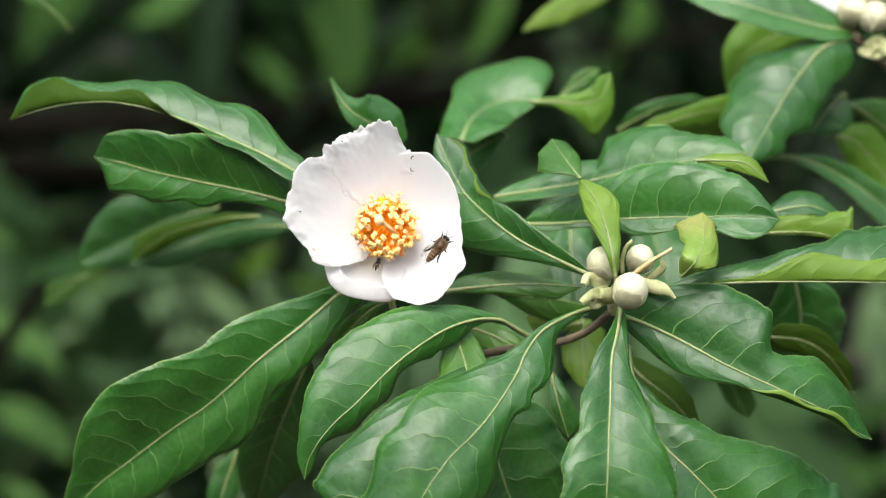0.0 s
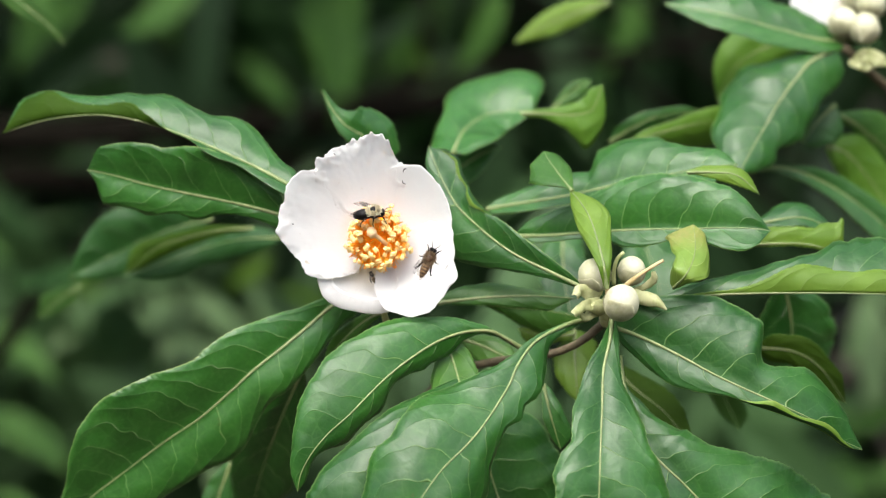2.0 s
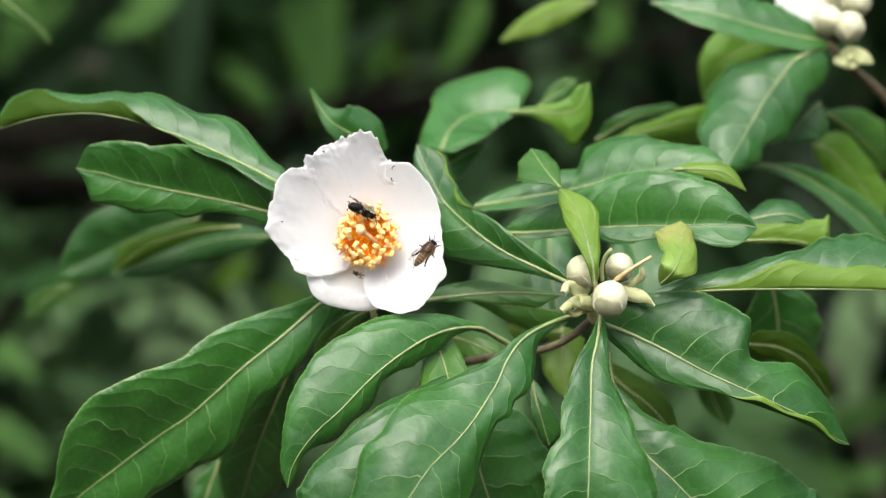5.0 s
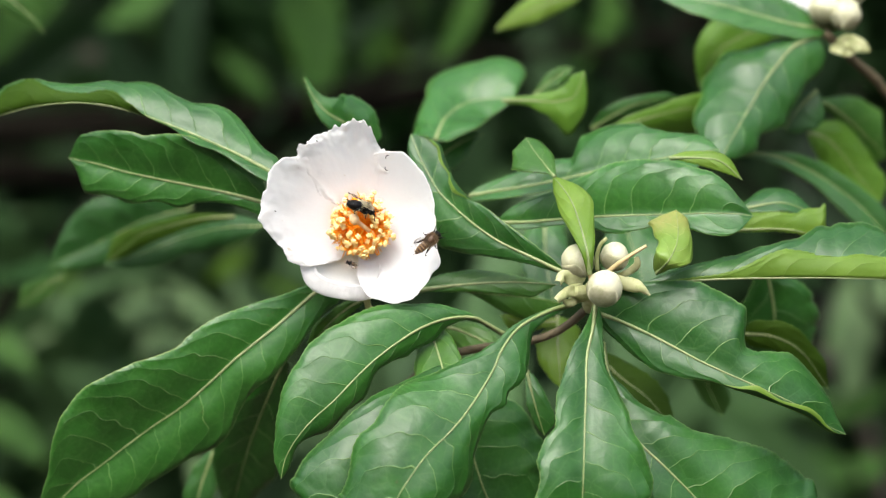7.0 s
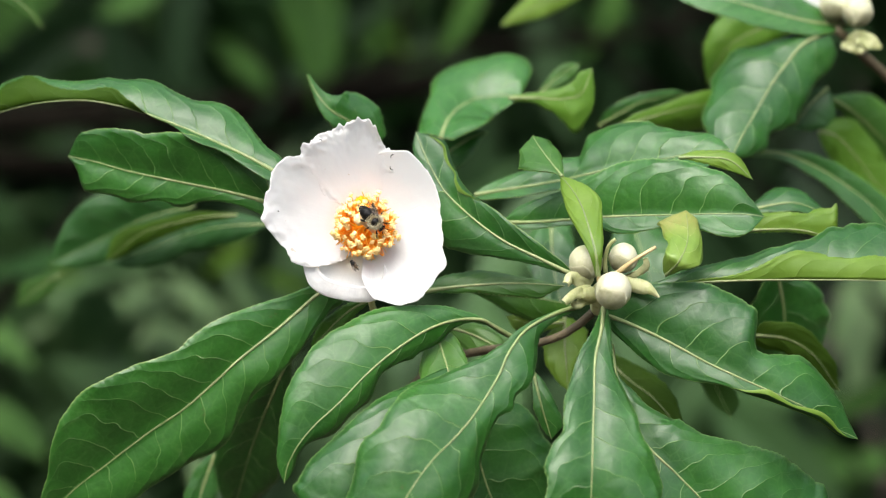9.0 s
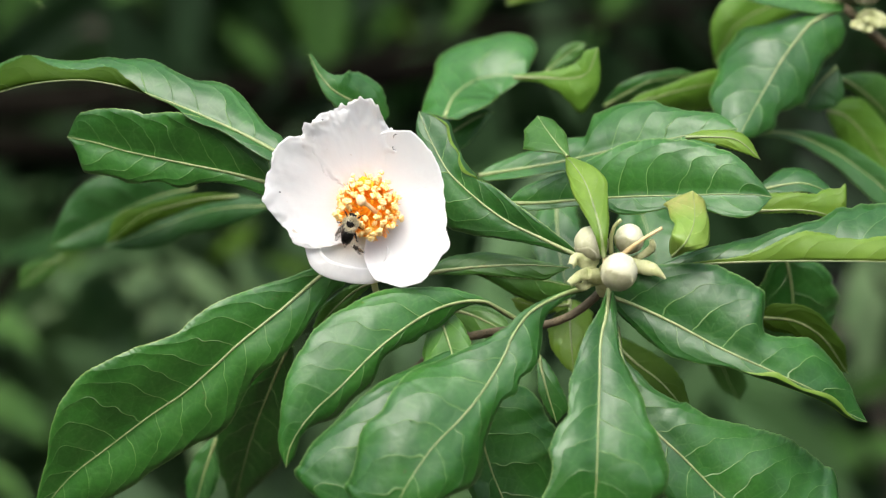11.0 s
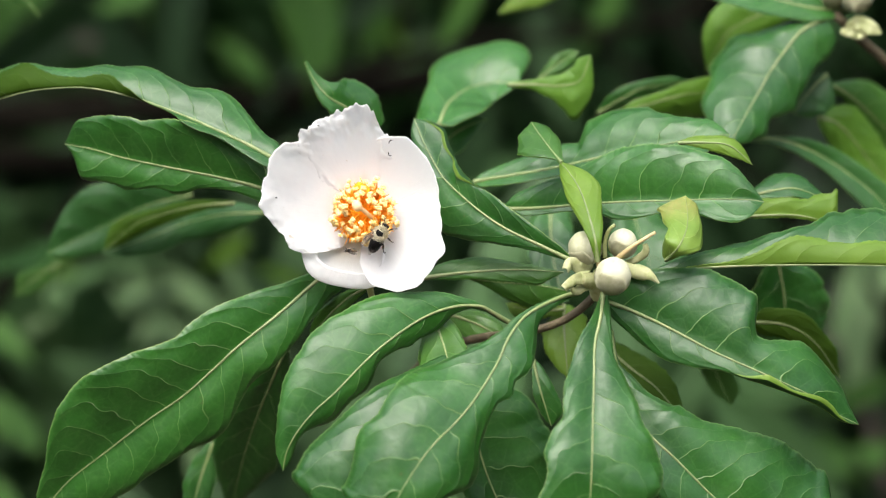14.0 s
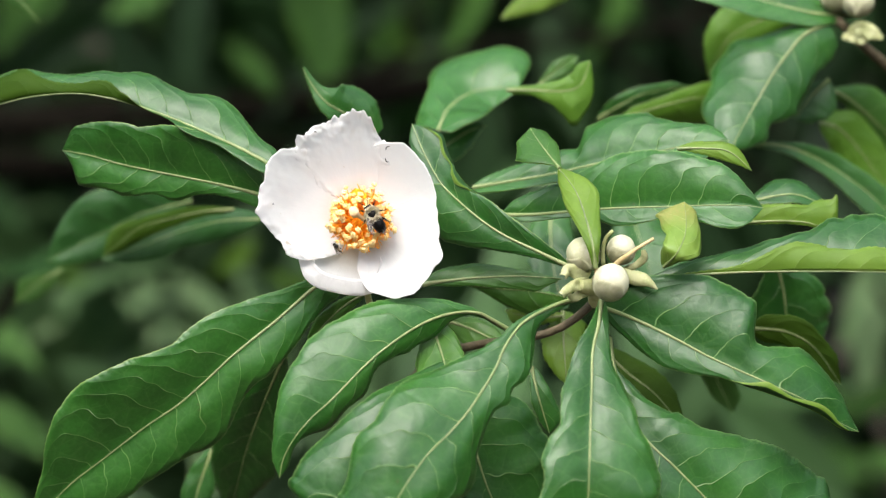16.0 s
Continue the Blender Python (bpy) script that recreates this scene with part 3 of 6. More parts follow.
bract(branch, [(6.80, 0.1, -1.79), (6.30, -0.4, -1.83), (5.96, -0.7, -2.00), (5.72, -0.8, -2.20)], [0.28, 0.26, 0.22, 0.20], [15, -40], 4, 0.25)
bract(branch, [(6.86, 0.3, -2.07), (6.51, 0.0, -2.20), (6.22, -0.2, -2.33), (6.03, -0.4, -2.23)], [0.22, 0.20, 0.18, 0.10], [20, -30], 8, 0.25)
twiglet(branch, [(7.44, 0.0, -0.99), (7.42, -0.2, -0.42), (7.55, -0.4, 0.08), (7.81, -0.5, 0.35)], 0.10, 0.075, SEPAL)
twiglet(branch, [(7.64, -0.4, -1.26), (8.15, -0.8, -0.79), (8.71, -1, -0.39), (9.4, -1, 0.02)], 0.117, 0.070)
twiglet(branch, [(7.16, 0, -1.38), (7.16, 0, -0.68), (7.21, 0, -0.33)], 0.094, 0.070)

upper_branch = thing("flowering_branch", SPOT, "upper shrub branch with pale buds and glossy leaves", "branch")
stem("stem", upper_branch, [(18.97, 11, 9.9), (19.44, 11.4, 9.6), (20.47, 12, 8.73), (23.01, 14, 6.48), (28.31, 18, -1.64), (36.3, 26, -28.63), (39.05, 30, -78.93), (39.05, 30, -186.88)], 0.22, 0.5, BARK, "brown woody twig", knots=0.12)
bud(upper_branch, 18.97, 11.00, 11.00, 0.70, 0.4, (0.3, 0.2, 0))
bud(upper_branch, 19.87, 10.50, 10.69, 0.70, 1.4, (0.3, 0.2, 0))
bud(upper_branch, 20.37, 11.50, 11.97, 0.70, 2.4, (0.3, 0.2, 0))
bud(upper_branch, 19.68, 12.00, 12.29, 0.66, 0.4, (0, 0, 0))
bract(upper_branch, [(19.49, 11, 9.3), (19.81, 10.6, 9.45), (20.29, 10.4, 9.33), (20.94, 10.4, 8.99)], [0.14, 0.33, 0.37, 0.09], [10, -10], 3)
bract(upper_branch, [(19.23, 11, 9.17), (19.59, 10.8, 9.1), (19.99, 10.6, 9.01), (20.44, 10.5, 9.08)], [0.14, 0.23, 0.28, 0.09], [10, -10], 6)
old_petal = petal(upper_branch, 130, 220, [2.2, 2.9, 3.1, 3.0, 2.4], 0.0, -0.5, 0, 0.1, 0, 0, 21)
old_petal.location = Vector((19.68, 12, 11.63)) * 0.01

# ---- the leaves of the branch ----
# dim, shade and dusk are leaf skins with painted-in shade
SKINS = {"lime": (LIME, UNDER), "dusk": (DUSK, UNDER), "dim": (FARPALE, UNDER), "shade": (FARMID, UNDER), "olive": (OLIVE, UNDER), "leaf": (LEAF, UNDER), "fresh": (FRESH, UNDER), "young": (YOUNG, UNDER), "blush": (BLUSH, YOUNG), "under": (UNDER, LEAF)}
leaf(branch, [(-3.34, 3.50, -1.13), (-4.56, 3.02, -2.01), (-5.96, 2.52, -3.22), (-7.70, 2.21, -4.60), (-8.70, 2.27, -5.51), (-10.03, 2.39, -6.66), (-11.51, 2.62, -7.65), (-13.33, 2.97, -9.01), (-15.05, 3.35, -10.36), (-16.56, 3.80, -12.19)],
     [0.1, 0.87, 0.91, 0.99, 1.07, 1.22, 1.38, 1.51, 1.59, 1.55, 1.56, 1.76, 2.02, 2.24, 2.22, 2.07, 2.05, 2, 1.94, 1.91, 1.92, 1.85, 1.77, 1.63, 1.46, 1.21, 0.62, 0], [0.1, 0.35, 0.41, 0.63, 0.87, 1.19, 1.43, 1.65, 1.87, 2.06, 2.18, 2.2, 2.48, 2.76, 2.95, 3.07, 3.23, 3.37, 3.34, 3.18, 2.94, 2.51, 1.99, 1.32, 0.95, 0.66, 0.33, 0], [-8, -6, -6, -8, -8, -8, -8], [4, 6, 12, 20, 26, 28, 28, 26, 24, 20], seed=1, skins=SKINS["leaf"], rib=0.062, label="glossy dark green toothed leaf with pale midrib", wave=0.07, edge=0.25)
leaf(branch, [(3.71, 2.20, -3.74), (2.82, 1.44, -3.19), (2.35, 1.06, -2.96), (1.53, 0.72, -2.93), (0.60, 0.35, -3.14), (-0.32, -0.10, -3.57), (-1.47, -0.67, -4.34), (-2.37, -1.06, -5.11), (-3.50, -1.43, -6.25), (-4.39, -1.62, -7.04), (-5.07, -1.69, -7.86), (-5.49, -1.60, -8.65), (-5.65, -1.50, -9.41)],
     [0.1, 0.14, 0.14, 0.13, 0.2, 0.16, 0.27, 0.43, 0.77, 0.91, 0.87, 0.81, 0.86, 0.69, 0.58, 0.51, 0.57, 0.86, 1.02, 0.95, 0.85, 0.9, 0.96, 0.85, 0.54, 0.32, 0.24, 0.32, 0.28, 0], [0.1, 0.09, 0.08, 0.08, 0.09, 0.24, 0.39, 0.63, 0.84, 1.04, 1.29, 1.57, 1.78, 1.94, 2.03, 2.13, 2.28, 2.33, 2.38, 2.36, 2.26, 2.19, 2.05, 1.78, 1.4, 1.09, 0.78, 0.57, 0.29, 0], [-10, -20, -30, -34, -34, -34, -32, -30, -28], [-6, -8, -10, -12, -12, -12, -12, -10, -8], seed=2, skins=SKINS["leaf"], rib=0.062, label="glossy dark green toothed leaf with pale midrib", wave=0.03, edge=0.25)
leaf(branch, [(6.46, 0.50, -2.40), (5.64, 0.05, -2.59), (4.69, -0.51, -2.98), (3.98, -0.99, -3.45), (3.39, -1.52, -4.22), (3.03, -1.98, -4.98), (2.56, -2.46, -5.73), (1.87, -3.05, -6.68), (1.19, -3.51, -7.42), (0.30, -3.97, -8.25), (-0.36, -4.28, -9.09), (-0.91, -4.45, -9.94), (-1.36, -4.43, -10.81), (-1.91, -4.30, -11.70)],
     [0.1, 0.16, 0.26, 0.34, 0.51, 0.87, 1.08, 1.23, 1.32, 1.28, 1.04, 1.2, 0.9, 0.96, 1.2, 1.49, 2.1, 2.28, 2.22, 2.02, 1.69, 1.42, 1.15, 0.84, 0.38, 0], [0.1, 0.09, 0.11, 0.12, 0.16, 0.2, 0.3, 0.39, 0.75, 1.22, 1.51, 1.89, 2.25, 2.62, 2.73, 2.8, 2.8, 2.72, 2.57, 2.74, 2.66, 2.39, 2.23, 2.18, 2.05, 0], [0, -4, -8, -12, -12, -12, -10], [-10, -12, -14, -16, -18, -20, -20], seed=3, skins=SKINS["leaf"], rib=0.062, label="glossy dark green toothed leaf with pale midrib", wave=0.1, edge=0.25)
leaf(branch, [(1.27, 0.20, -5.02), (0.11, -1.15, -6.25), (-1.25, -2.30, -7.61), (-2.47, -2.97, -9.43), (-3.47, -3.10, -11.29)],
     [0.1, 0.82, 0.91, 1.01, 1.12, 1.21, 1.28, 1.31, 1.33, 1.34, 1.33, 1.31, 1.21, 1.08, 0.02], [0.37, 0.63, 0.88, 1.12, 1.34, 1.52, 1.67, 1.83, 1.96, 2.16, 2.36, 2.49, 2.47, 2.35, 0.02], [6, 6], [-18, -18], seed=4, skins=SKINS["leaf"], rib=0.062, label="glossy dark green toothed leaf with pale midrib", wave=0.05, edge=0.25)
leaf(branch, [(7.36, 0.00, -2.39), (7.19, -0.64, -3.37), (6.89, -1.38, -4.47), (6.76, -2.36, -5.99), (6.65, -3.13, -7.27), (6.57, -3.68, -8.54), (6.51, -3.83, -9.63), (6.45, -3.70, -10.74), (6.42, -3.40, -11.88)],
     [0.1, 0.29, 0.37, 0.47, 0.61, 0.73, 0.79, 0.92, 1.2, 1.4, 1.61, 1.79, 1.9, 2.11, 2.42, 2.62, 2.82, 2.92, 2.89, 2.7, 2.28, 1.91, 1.17, 0], [0.1, 0.17, 0.27, 0.38, 0.5, 0.65, 0.78, 0.89, 1.01, 1.11, 1.23, 1.23, 1.23, 1.23, 1.58, 1.8, 1.92, 1.81, 1.83, 2.01, 2.25, 2.13, 1.54, 0], [-2, -4, -6, -8, -4, 4], [8, 10, 12, 12], seed=5, skins=SKINS["leaf"], rib=0.062, label="glossy dark green toothed leaf with pale midrib", wave=0.1, edge=0.25)
leaf(branch, [(1.60, 3.00, -6.55), (2.02, 3.00, -7.97), (2.37, 3.00, -9.15), (2.71, 3.00, -10.22), (3.13, 3.00, -11.29), (3.65, 3.00, -12.95)],
     [0.37, 1.96, 2.55, 2.8, 2.91, 2.99, 3.15, 3.08, 2.96, 2.83, 2.58, 2.36, 2.2, 1.76, 0], [0.1, 0.42, 0.71, 0.91, 1.1, 1.25, 1.24, 1.24, 1.23, 1.19, 1.16, 1.1, 0.78, 0.39, 0], [-9, -8, -8, -8, -7], [9, 8, 8, 8, 7], seed=6, skins=SKINS["leaf"], rib=0.062, label="glossy dark green toothed leaf with pale midrib", wave=0.04, edge=0.25)
leaf(branch, [(7.78, 1.50, -4.04), (7.94, 0.98, -5.29), (8.24, 0.53, -6.42), (8.83, 0.09, -7.73), (9.38, -0.13, -8.40), (10.16, -0.28, -9.13), (10.96, -0.26, -9.94), (11.77, -0.18, -10.75), (13.16, -0.00, -11.82), (14.81, 0.26, -12.72), (16.83, 0.60, -13.43)],
     [0.1, 0.08, 0.17, 0.58, 0.84, 1.34, 1.72, 1.85, 2.02, 2.5, 2.98, 3.31, 3.53, 3.72, 3.74, 3.72, 3.66, 3.5, 3.1, 0.02], [0.1, 0.25, 0.43, 0.54, 0.65, 0.83, 0.93, 1.22, 1.51, 1.63, 1.62, 1.51, 1.44, 1.4, 1.22, 1.08, 0.99, 0.61, 0.3, 0], [-6, -7, -9, -11, -13, -15, -16, -17, -18, -20, -21, -22], [9, 9, 10, 11, 12, 13, 14, 14, 14, 14, 15, 15], seed=7, skins=SKINS["leaf"], rib=0.062, label="glossy dark green toothed leaf with pale midrib", wave=0.06, edge=0.25)
leaf(branch, [(7.42, 0.50, -2.75), (8.30, 0.29, -3.07), (9.41, -0.05, -3.57), (10.41, -0.34, -4.09), (11.51, -0.63, -4.70), (12.61, -0.88, -5.22), (13.62, -1.00, -5.67), (14.65, -0.95, -6.14), (15.82, -0.71, -6.71), (16.80, -0.33, -7.41), (17.76, 0.00, -7.88)],
     [0.1, 1.15, 1.68, 1.99, 2.32, 2.63, 2.87, 2.99, 3.03, 3.03, 2.95, 2.78, 1.51, 1.37, 1.62, 1.84, 2.08, 2.04, 1.78, 1.5, 1.3, 1.15, 0.59, 0], [0.1, 0.53, 0.75, 0.91, 1.07, 1.16, 1.22, 1.19, 1.07, 0.91, 0.72, 0.56, 0.53, 0.5, 0.44, 0.4, 0.36, 0.33, 0.3, 0.22, 0.18, 0.21, 0.16, 0], [2, -2, -8, -16, -26, -32, -34], [-4, 0, 8, 18, 30, 36, 36], seed=8, skins=SKINS["leaf"], rib=0.062, label="glossy dark green toothed leaf with pale midrib", wave=0.05, hem=(-1, 0.5, 0.96, 0.36), edge=0.25)
leaf(branch, [(9.32, 1, -1.63), (11.45, 0.6, -1.44), (13.51, 0.2, -1.36), (15.79, -0.2, -1.35), (18.09, -0.4, -1.38), (20.5, 0, -1.47), (22.38, 1, -1.58)],
     [0.08, 0.72, 1.1, 1.71, 2.65, 2.76, 1.64, 0], [0.05, 0.14, 0.33, 1.08, 1.03, 0.99, 0.7, 0], [-31, -32, -32, -32, -32, -32, -31, -29], [110, 144, 174, 188, 195, 195, 195, 195], seed=9, skins=SKINS["leaf"], rib=0.062, label="glossy dark green toothed leaf with pale midrib", wave=0.07)
leaf(branch, [(3.44, 4.00, 1.07), (4.70, 3.51, 1.08), (5.86, 3.07, 1.16), (7.24, 2.53, 1.26), (8.83, 1.89, 1.32), (10.40, 1.31, 1.34), (11.96, 0.81, 1.37), (13.32, 0.60, 1.34), (14.04, 0.60, 1.24)],
     [0.1, 0.63, 0.87, 1.01, 1.14, 1.26, 1.45, 1.66, 1.88, 2.13, 2.32, 2.34, 2.36, 2.34, 2.3, 2.21, 2.04, 1.86, 1.66, 1.21, 0.59, 0], [0.1, 0.27, 0.32, 0.32, 0.29, 0.27, 0.3, 0.36, 0.46, 0.74, 0.84, 0.84, 0.71, 0.58, 0.48, 0.6, 0.77, 0.97, 1.12, 1.14, 0.83, 0], [-8, -6, -4, -4, -6, -8], [24, 26, 30, 34, 36], seed=10, skins=SKINS["leaf"], rib=0.062, label="glossy dark green toothed leaf with pale midrib", wave=0.03, edge=0.25)
leaf(branch, [(6.05, 0.50, -1.06), (4.77, 0.63, -0.43), (3.41, 1.16, 0.25), (2.28, 1.86, 1.07), (1.13, 2.68, 2.15), (0.67, 3.09, 2.80), (0.13, 3.66, 3.89), (-0.29, 4.20, 4.97)],
     [0.1, 0.19, 0.28, 0.4, 0.53, 0.72, 0.95, 1.24, 1.49, 1.73, 1.58, 1.33, 1.01, 0.8, 0.65, 0.49, 0.36, 0], [0.11, 0.33, 0.47, 0.63, 0.76, 0.85, 0.9, 0.92, 0.86, 0.76, 0.76, 0.82, 0.87, 0.91, 0.97, 1.03, 0.63, 0], [-14, -16, -18, -18, -16, -14], [24, 26, 24, 18, 12, 8], seed=11, skins=SKINS["leaf"], rib=0.062, label="fresh green toothed leaf arching beside the flower", wave=0.05, edge=0.25, hem=(-1, 0.5, 0.97, 0.3))
leaf(branch, [(2.30, 6.50, 2.30), (3.63, 6.12, 2.51), (5.07, 5.67, 2.73), (6.26, 5.25, 2.95), (7.44, 4.83, 3.22), (8.61, 4.39, 3.49), (10.22, 3.80, 3.74), (11.61, 3.43, 4.01), (13.04, 3.40, 4.14)],
     [0.1, 0.33, 0.46, 0.55, 0.63, 0.71, 0.77, 0.82, 0.82, 0.82, 0.95, 1.05, 1.1, 1.04, 1.08, 1.94, 2.08, 2.13, 2.2, 2.27, 2.23, 2.19, 2.15, 2.04, 1.78, 1.6, 1.47, 1.29, 1.18, 1.05, 0.97, 0.85, 0.54, 0], [0.1, 0.39, 0.45, 0.5, 0.54, 0.56, 0.56, 0.55, 0.55, 0.55, 0.55, 0.56, 0.6, 0.69, 0.77, 0.85, 0.96, 1.05, 1.17, 1.25, 1.32, 1.4, 1.46, 1.51, 1.46, 1.42, 1.39, 1.38, 1.38, 1.34, 1.01, 0.7, 0.3, 0], [-26, -30, -34, -34, -34], [49, 49, 49, 48, 48, 48, 49, 49, 50, 51, 52, 52], seed=12, skins=SKINS["leaf"], rib=0.062, label="glossy dark green toothed leaf with pale midrib", wave=0.06, edge=0.25)
leaf(branch, [(7.04, -1.20, -1.14), (6.92, -1.37, -0.19), (6.69, -0.57, 0.95), (6.42, 0.29, 1.88), (6.02, 1.04, 2.59), (5.70, 1.50, 2.98)],
     [0.1, 0.18, 0.26, 0.36, 0.44, 0.52, 0.61, 0.65, 0.6, 0.5, 0.35, 0], [0.1, 0.19, 0.31, 0.45, 0.53, 0.63, 0.74, 0.86, 0.76, 0.57, 0.28, 0], [-12, -12, -12, -12, -12, -12], [-12, -12, -12, -12, -12, -12], seed=13, skins=SKINS["young"], rib=0.045, label="young yellow-green leaf showing its underside", wave=0.02, edge=0.15, teeth=0.015)
leaf(branch, [(5.79, 1.40, 2.95), (5.45, 2.00, 3.44), (5.10, 2.74, 3.99), (4.83, 3.38, 4.45), (4.69, 3.80, 4.75)],
     [0.1, 0.12, 0.35, 0.66, 0.94, 1.09, 1.25, 1.1, 0.95, 0.8, 0.36, 0], [0.1, 0.2, 0.35, 0.46, 0.56, 0.65, 0.7, 0.68, 0.65, 0.64, 0.65, 0], [14, 12, 9, 6, 4], [-34, -34, -33, -32, -32], seed=14, skins=SKINS["fresh"], rib=0.03, label="glossy dark green toothed leaf with pale midrib", wave=0.02, edge=0.25)
leaf(branch, [(9.85, -0.60, -1.12), (10.26, -1.38, -0.59), (10.64, -0.87, 0.06), (10.80, -0.16, 0.70), (10.83, 0.80, 1.52)],
     [0.23, 0.51, 0.61, 0.67, 0.68, 0.71, 0.74, 0.85, 0.93, 1.02, 1.07, 1.13, 1.18, 0], [0.1, 0.21, 0.29, 0.5, 0.7, 0.88, 0.89, 0.79, 0.67, 0.6, 0.55, 0.52, 0.44, 0], [-20, -20, -20, -20, -20], [-12, -14, -16, -18, -20], seed=15, skins=SKINS["blush"], rib=0.028, label="curled young leaf flushed with pink", wave=0.08, edge=0.1, teeth=0.0)
# OLIVE underside: the shade of the downward-facing flap is put into its colour
leaf(branch, [(-5.77, 1.20, 2.97), (-6.42, 1.35, 3.37), (-7.48, 1.60, 3.94), (-8.67, 1.90, 4.50), (-9.86, 2.20, 5.03), (-11.05, 2.50, 5.50), (-12.02, 2.74, 5.85), (-12.98, 2.95, 6.10), (-14.20, 3.25, 6.30), (-15.44, 3.60, 6.30), (-16.69, 3.98, 6.17), (-17.98, 4.58, 5.90), (-18.88, 5.00, 5.64)],
     [0.48, 0.61, 0.58, 0.52, 0.39, 0.41, 0.54, 0.51, 0.24, 0.11, 0.26, 0.42, 0.4, 0.67, 0.62, 0.45, 0.47, 0.61, 0.93, 1.32, 1.21, 1.1, 0.54, 0], [0.1, 0.77, 0.85, 1.08, 1.4, 1.72, 1.89, 1.78, 1.49, 1.5, 1.61, 1.78, 1.71, 1.46, 1.42, 1.19, 1.08, 1.17, 1.35, 1.57, 1.71, 1.71, 1.39, 0], [40, 42, 44, 46, 50, 55, 60, 70, 105, 165, 185, 190, 194, 194, 194, 194, 192, 190], [-32, -32, -32, -32, -32, -33, -33, -34, -36, -37, -37, -38, -38, -39, -38, -38, -37, -37], seed=16, skins=(LEAF, OLIVE), rib=0.062, label="glossy dark green toothed leaf with pale midrib", wave=0.08, edge=0.25)
leaf(branch, [(-6.40, 2.60, 1.93), (-7.34, 2.67, 2.20), (-8.29, 2.77, 2.44), (-9.72, 3.02, 2.74), (-11.17, 3.35, 3.04), (-12.63, 3.73, 3.37), (-13.87, 4.09, 3.73), (-14.74, 4.37, 3.91), (-15.14, 4.50, 3.99)],
     [0.63, 0.56, 0.5, 0.47, 0.46, 0.5, 0.58, 0.71, 0.97, 1.07, 0.99, 0.99, 1.1, 1.22, 1.31, 1.23, 1.23, 1.29, 1.35, 1.26, 0.45, 0], [0.1, 1, 1.17, 1.32, 1.51, 1.74, 1.97, 2.12, 2.27, 2.28, 2.23, 2.15, 2.02, 1.88, 1.91, 1.86, 1.76, 1.63, 1.47, 1.27, 1, 0], [-10, -10, -10, -10, -10], [20, 26, 28, 28, 24, 18], seed=17, skins=SKINS["leaf"], rib=0.062, label="glossy dark green toothed leaf with pale midrib", wave=0.08, edge=0.25)
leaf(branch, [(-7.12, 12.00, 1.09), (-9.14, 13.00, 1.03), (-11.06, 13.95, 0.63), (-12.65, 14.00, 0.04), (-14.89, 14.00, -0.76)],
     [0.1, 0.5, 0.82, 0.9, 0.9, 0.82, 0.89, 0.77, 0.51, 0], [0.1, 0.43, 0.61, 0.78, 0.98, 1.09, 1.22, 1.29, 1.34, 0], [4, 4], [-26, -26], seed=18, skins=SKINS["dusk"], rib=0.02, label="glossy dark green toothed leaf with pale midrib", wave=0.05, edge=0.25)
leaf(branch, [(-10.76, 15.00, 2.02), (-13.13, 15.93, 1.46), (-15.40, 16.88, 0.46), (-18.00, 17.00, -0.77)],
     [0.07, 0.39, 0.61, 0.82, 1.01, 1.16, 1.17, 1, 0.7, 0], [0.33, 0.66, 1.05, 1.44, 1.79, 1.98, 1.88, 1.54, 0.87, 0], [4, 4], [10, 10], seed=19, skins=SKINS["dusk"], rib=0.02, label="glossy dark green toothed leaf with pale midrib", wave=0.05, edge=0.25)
leaf(branch, [(0.09, 3.00, -1.81), (1.11, 3.00, -1.67), (2.53, 2.87, -1.54), (4.16, 2.48, -1.49), (5.88, 1.80, -1.59)],
     [0.1, 0.48, 0.65, 0.67, 0.71, 0.62, 0.51, 0.38, 0.27, 0.18, 0.09, 0], [0.1, 0.16, 0.24, 0.29, 0.34, 0.42, 0.5, 0.55, 0.59, 0.61, 0.31, 0], [-30, -30], [6, 6], seed=20, skins=SKINS["fresh"], rib=0.062, label="fresh green leaf behind the buds", wave=0.02, edge=0.25)
leaf(branch, [(2.05, 4.60, -1.83), (3.31, 4.77, -2.03), (4.74, 4.63, -2.16), (6.31, 3.60, -2.45)],
     [0.1, 0.1, 0.15, 0.18, 0.19, 0.19, 0.2, 0.17, 0.12, 0.08, 0.04, 0], [0.1, 0.2, 0.33, 0.52, 0.75, 0.89, 1.01, 1.02, 0.86, 0.71, 0.39, 0], [-25, -25], [-8, -8], seed=21, skins=SKINS["fresh"], rib=0.045, label="fresh green leaf behind the buds", wave=0.02, edge=0.25)
leaf(branch, [(0.40, 1.80, -3.26), (0.67, 1.08, -3.97), (0.93, 0.27, -4.79), (1.14, -0.60, -5.66)],
     [0.1, 0.4, 0.61, 0.74, 0.8, 0.84, 0.88, 0.87, 0.85, 0], [0.1, 0.36, 0.62, 0.81, 1, 1.17, 1.18, 1.19, 0.65, 0], [6, 6], [-6, -6], seed=22, skins=SKINS["fresh"], rib=0.062, label="glossy dark green toothed leaf with pale midrib", wave=0.03, edge=0.25)
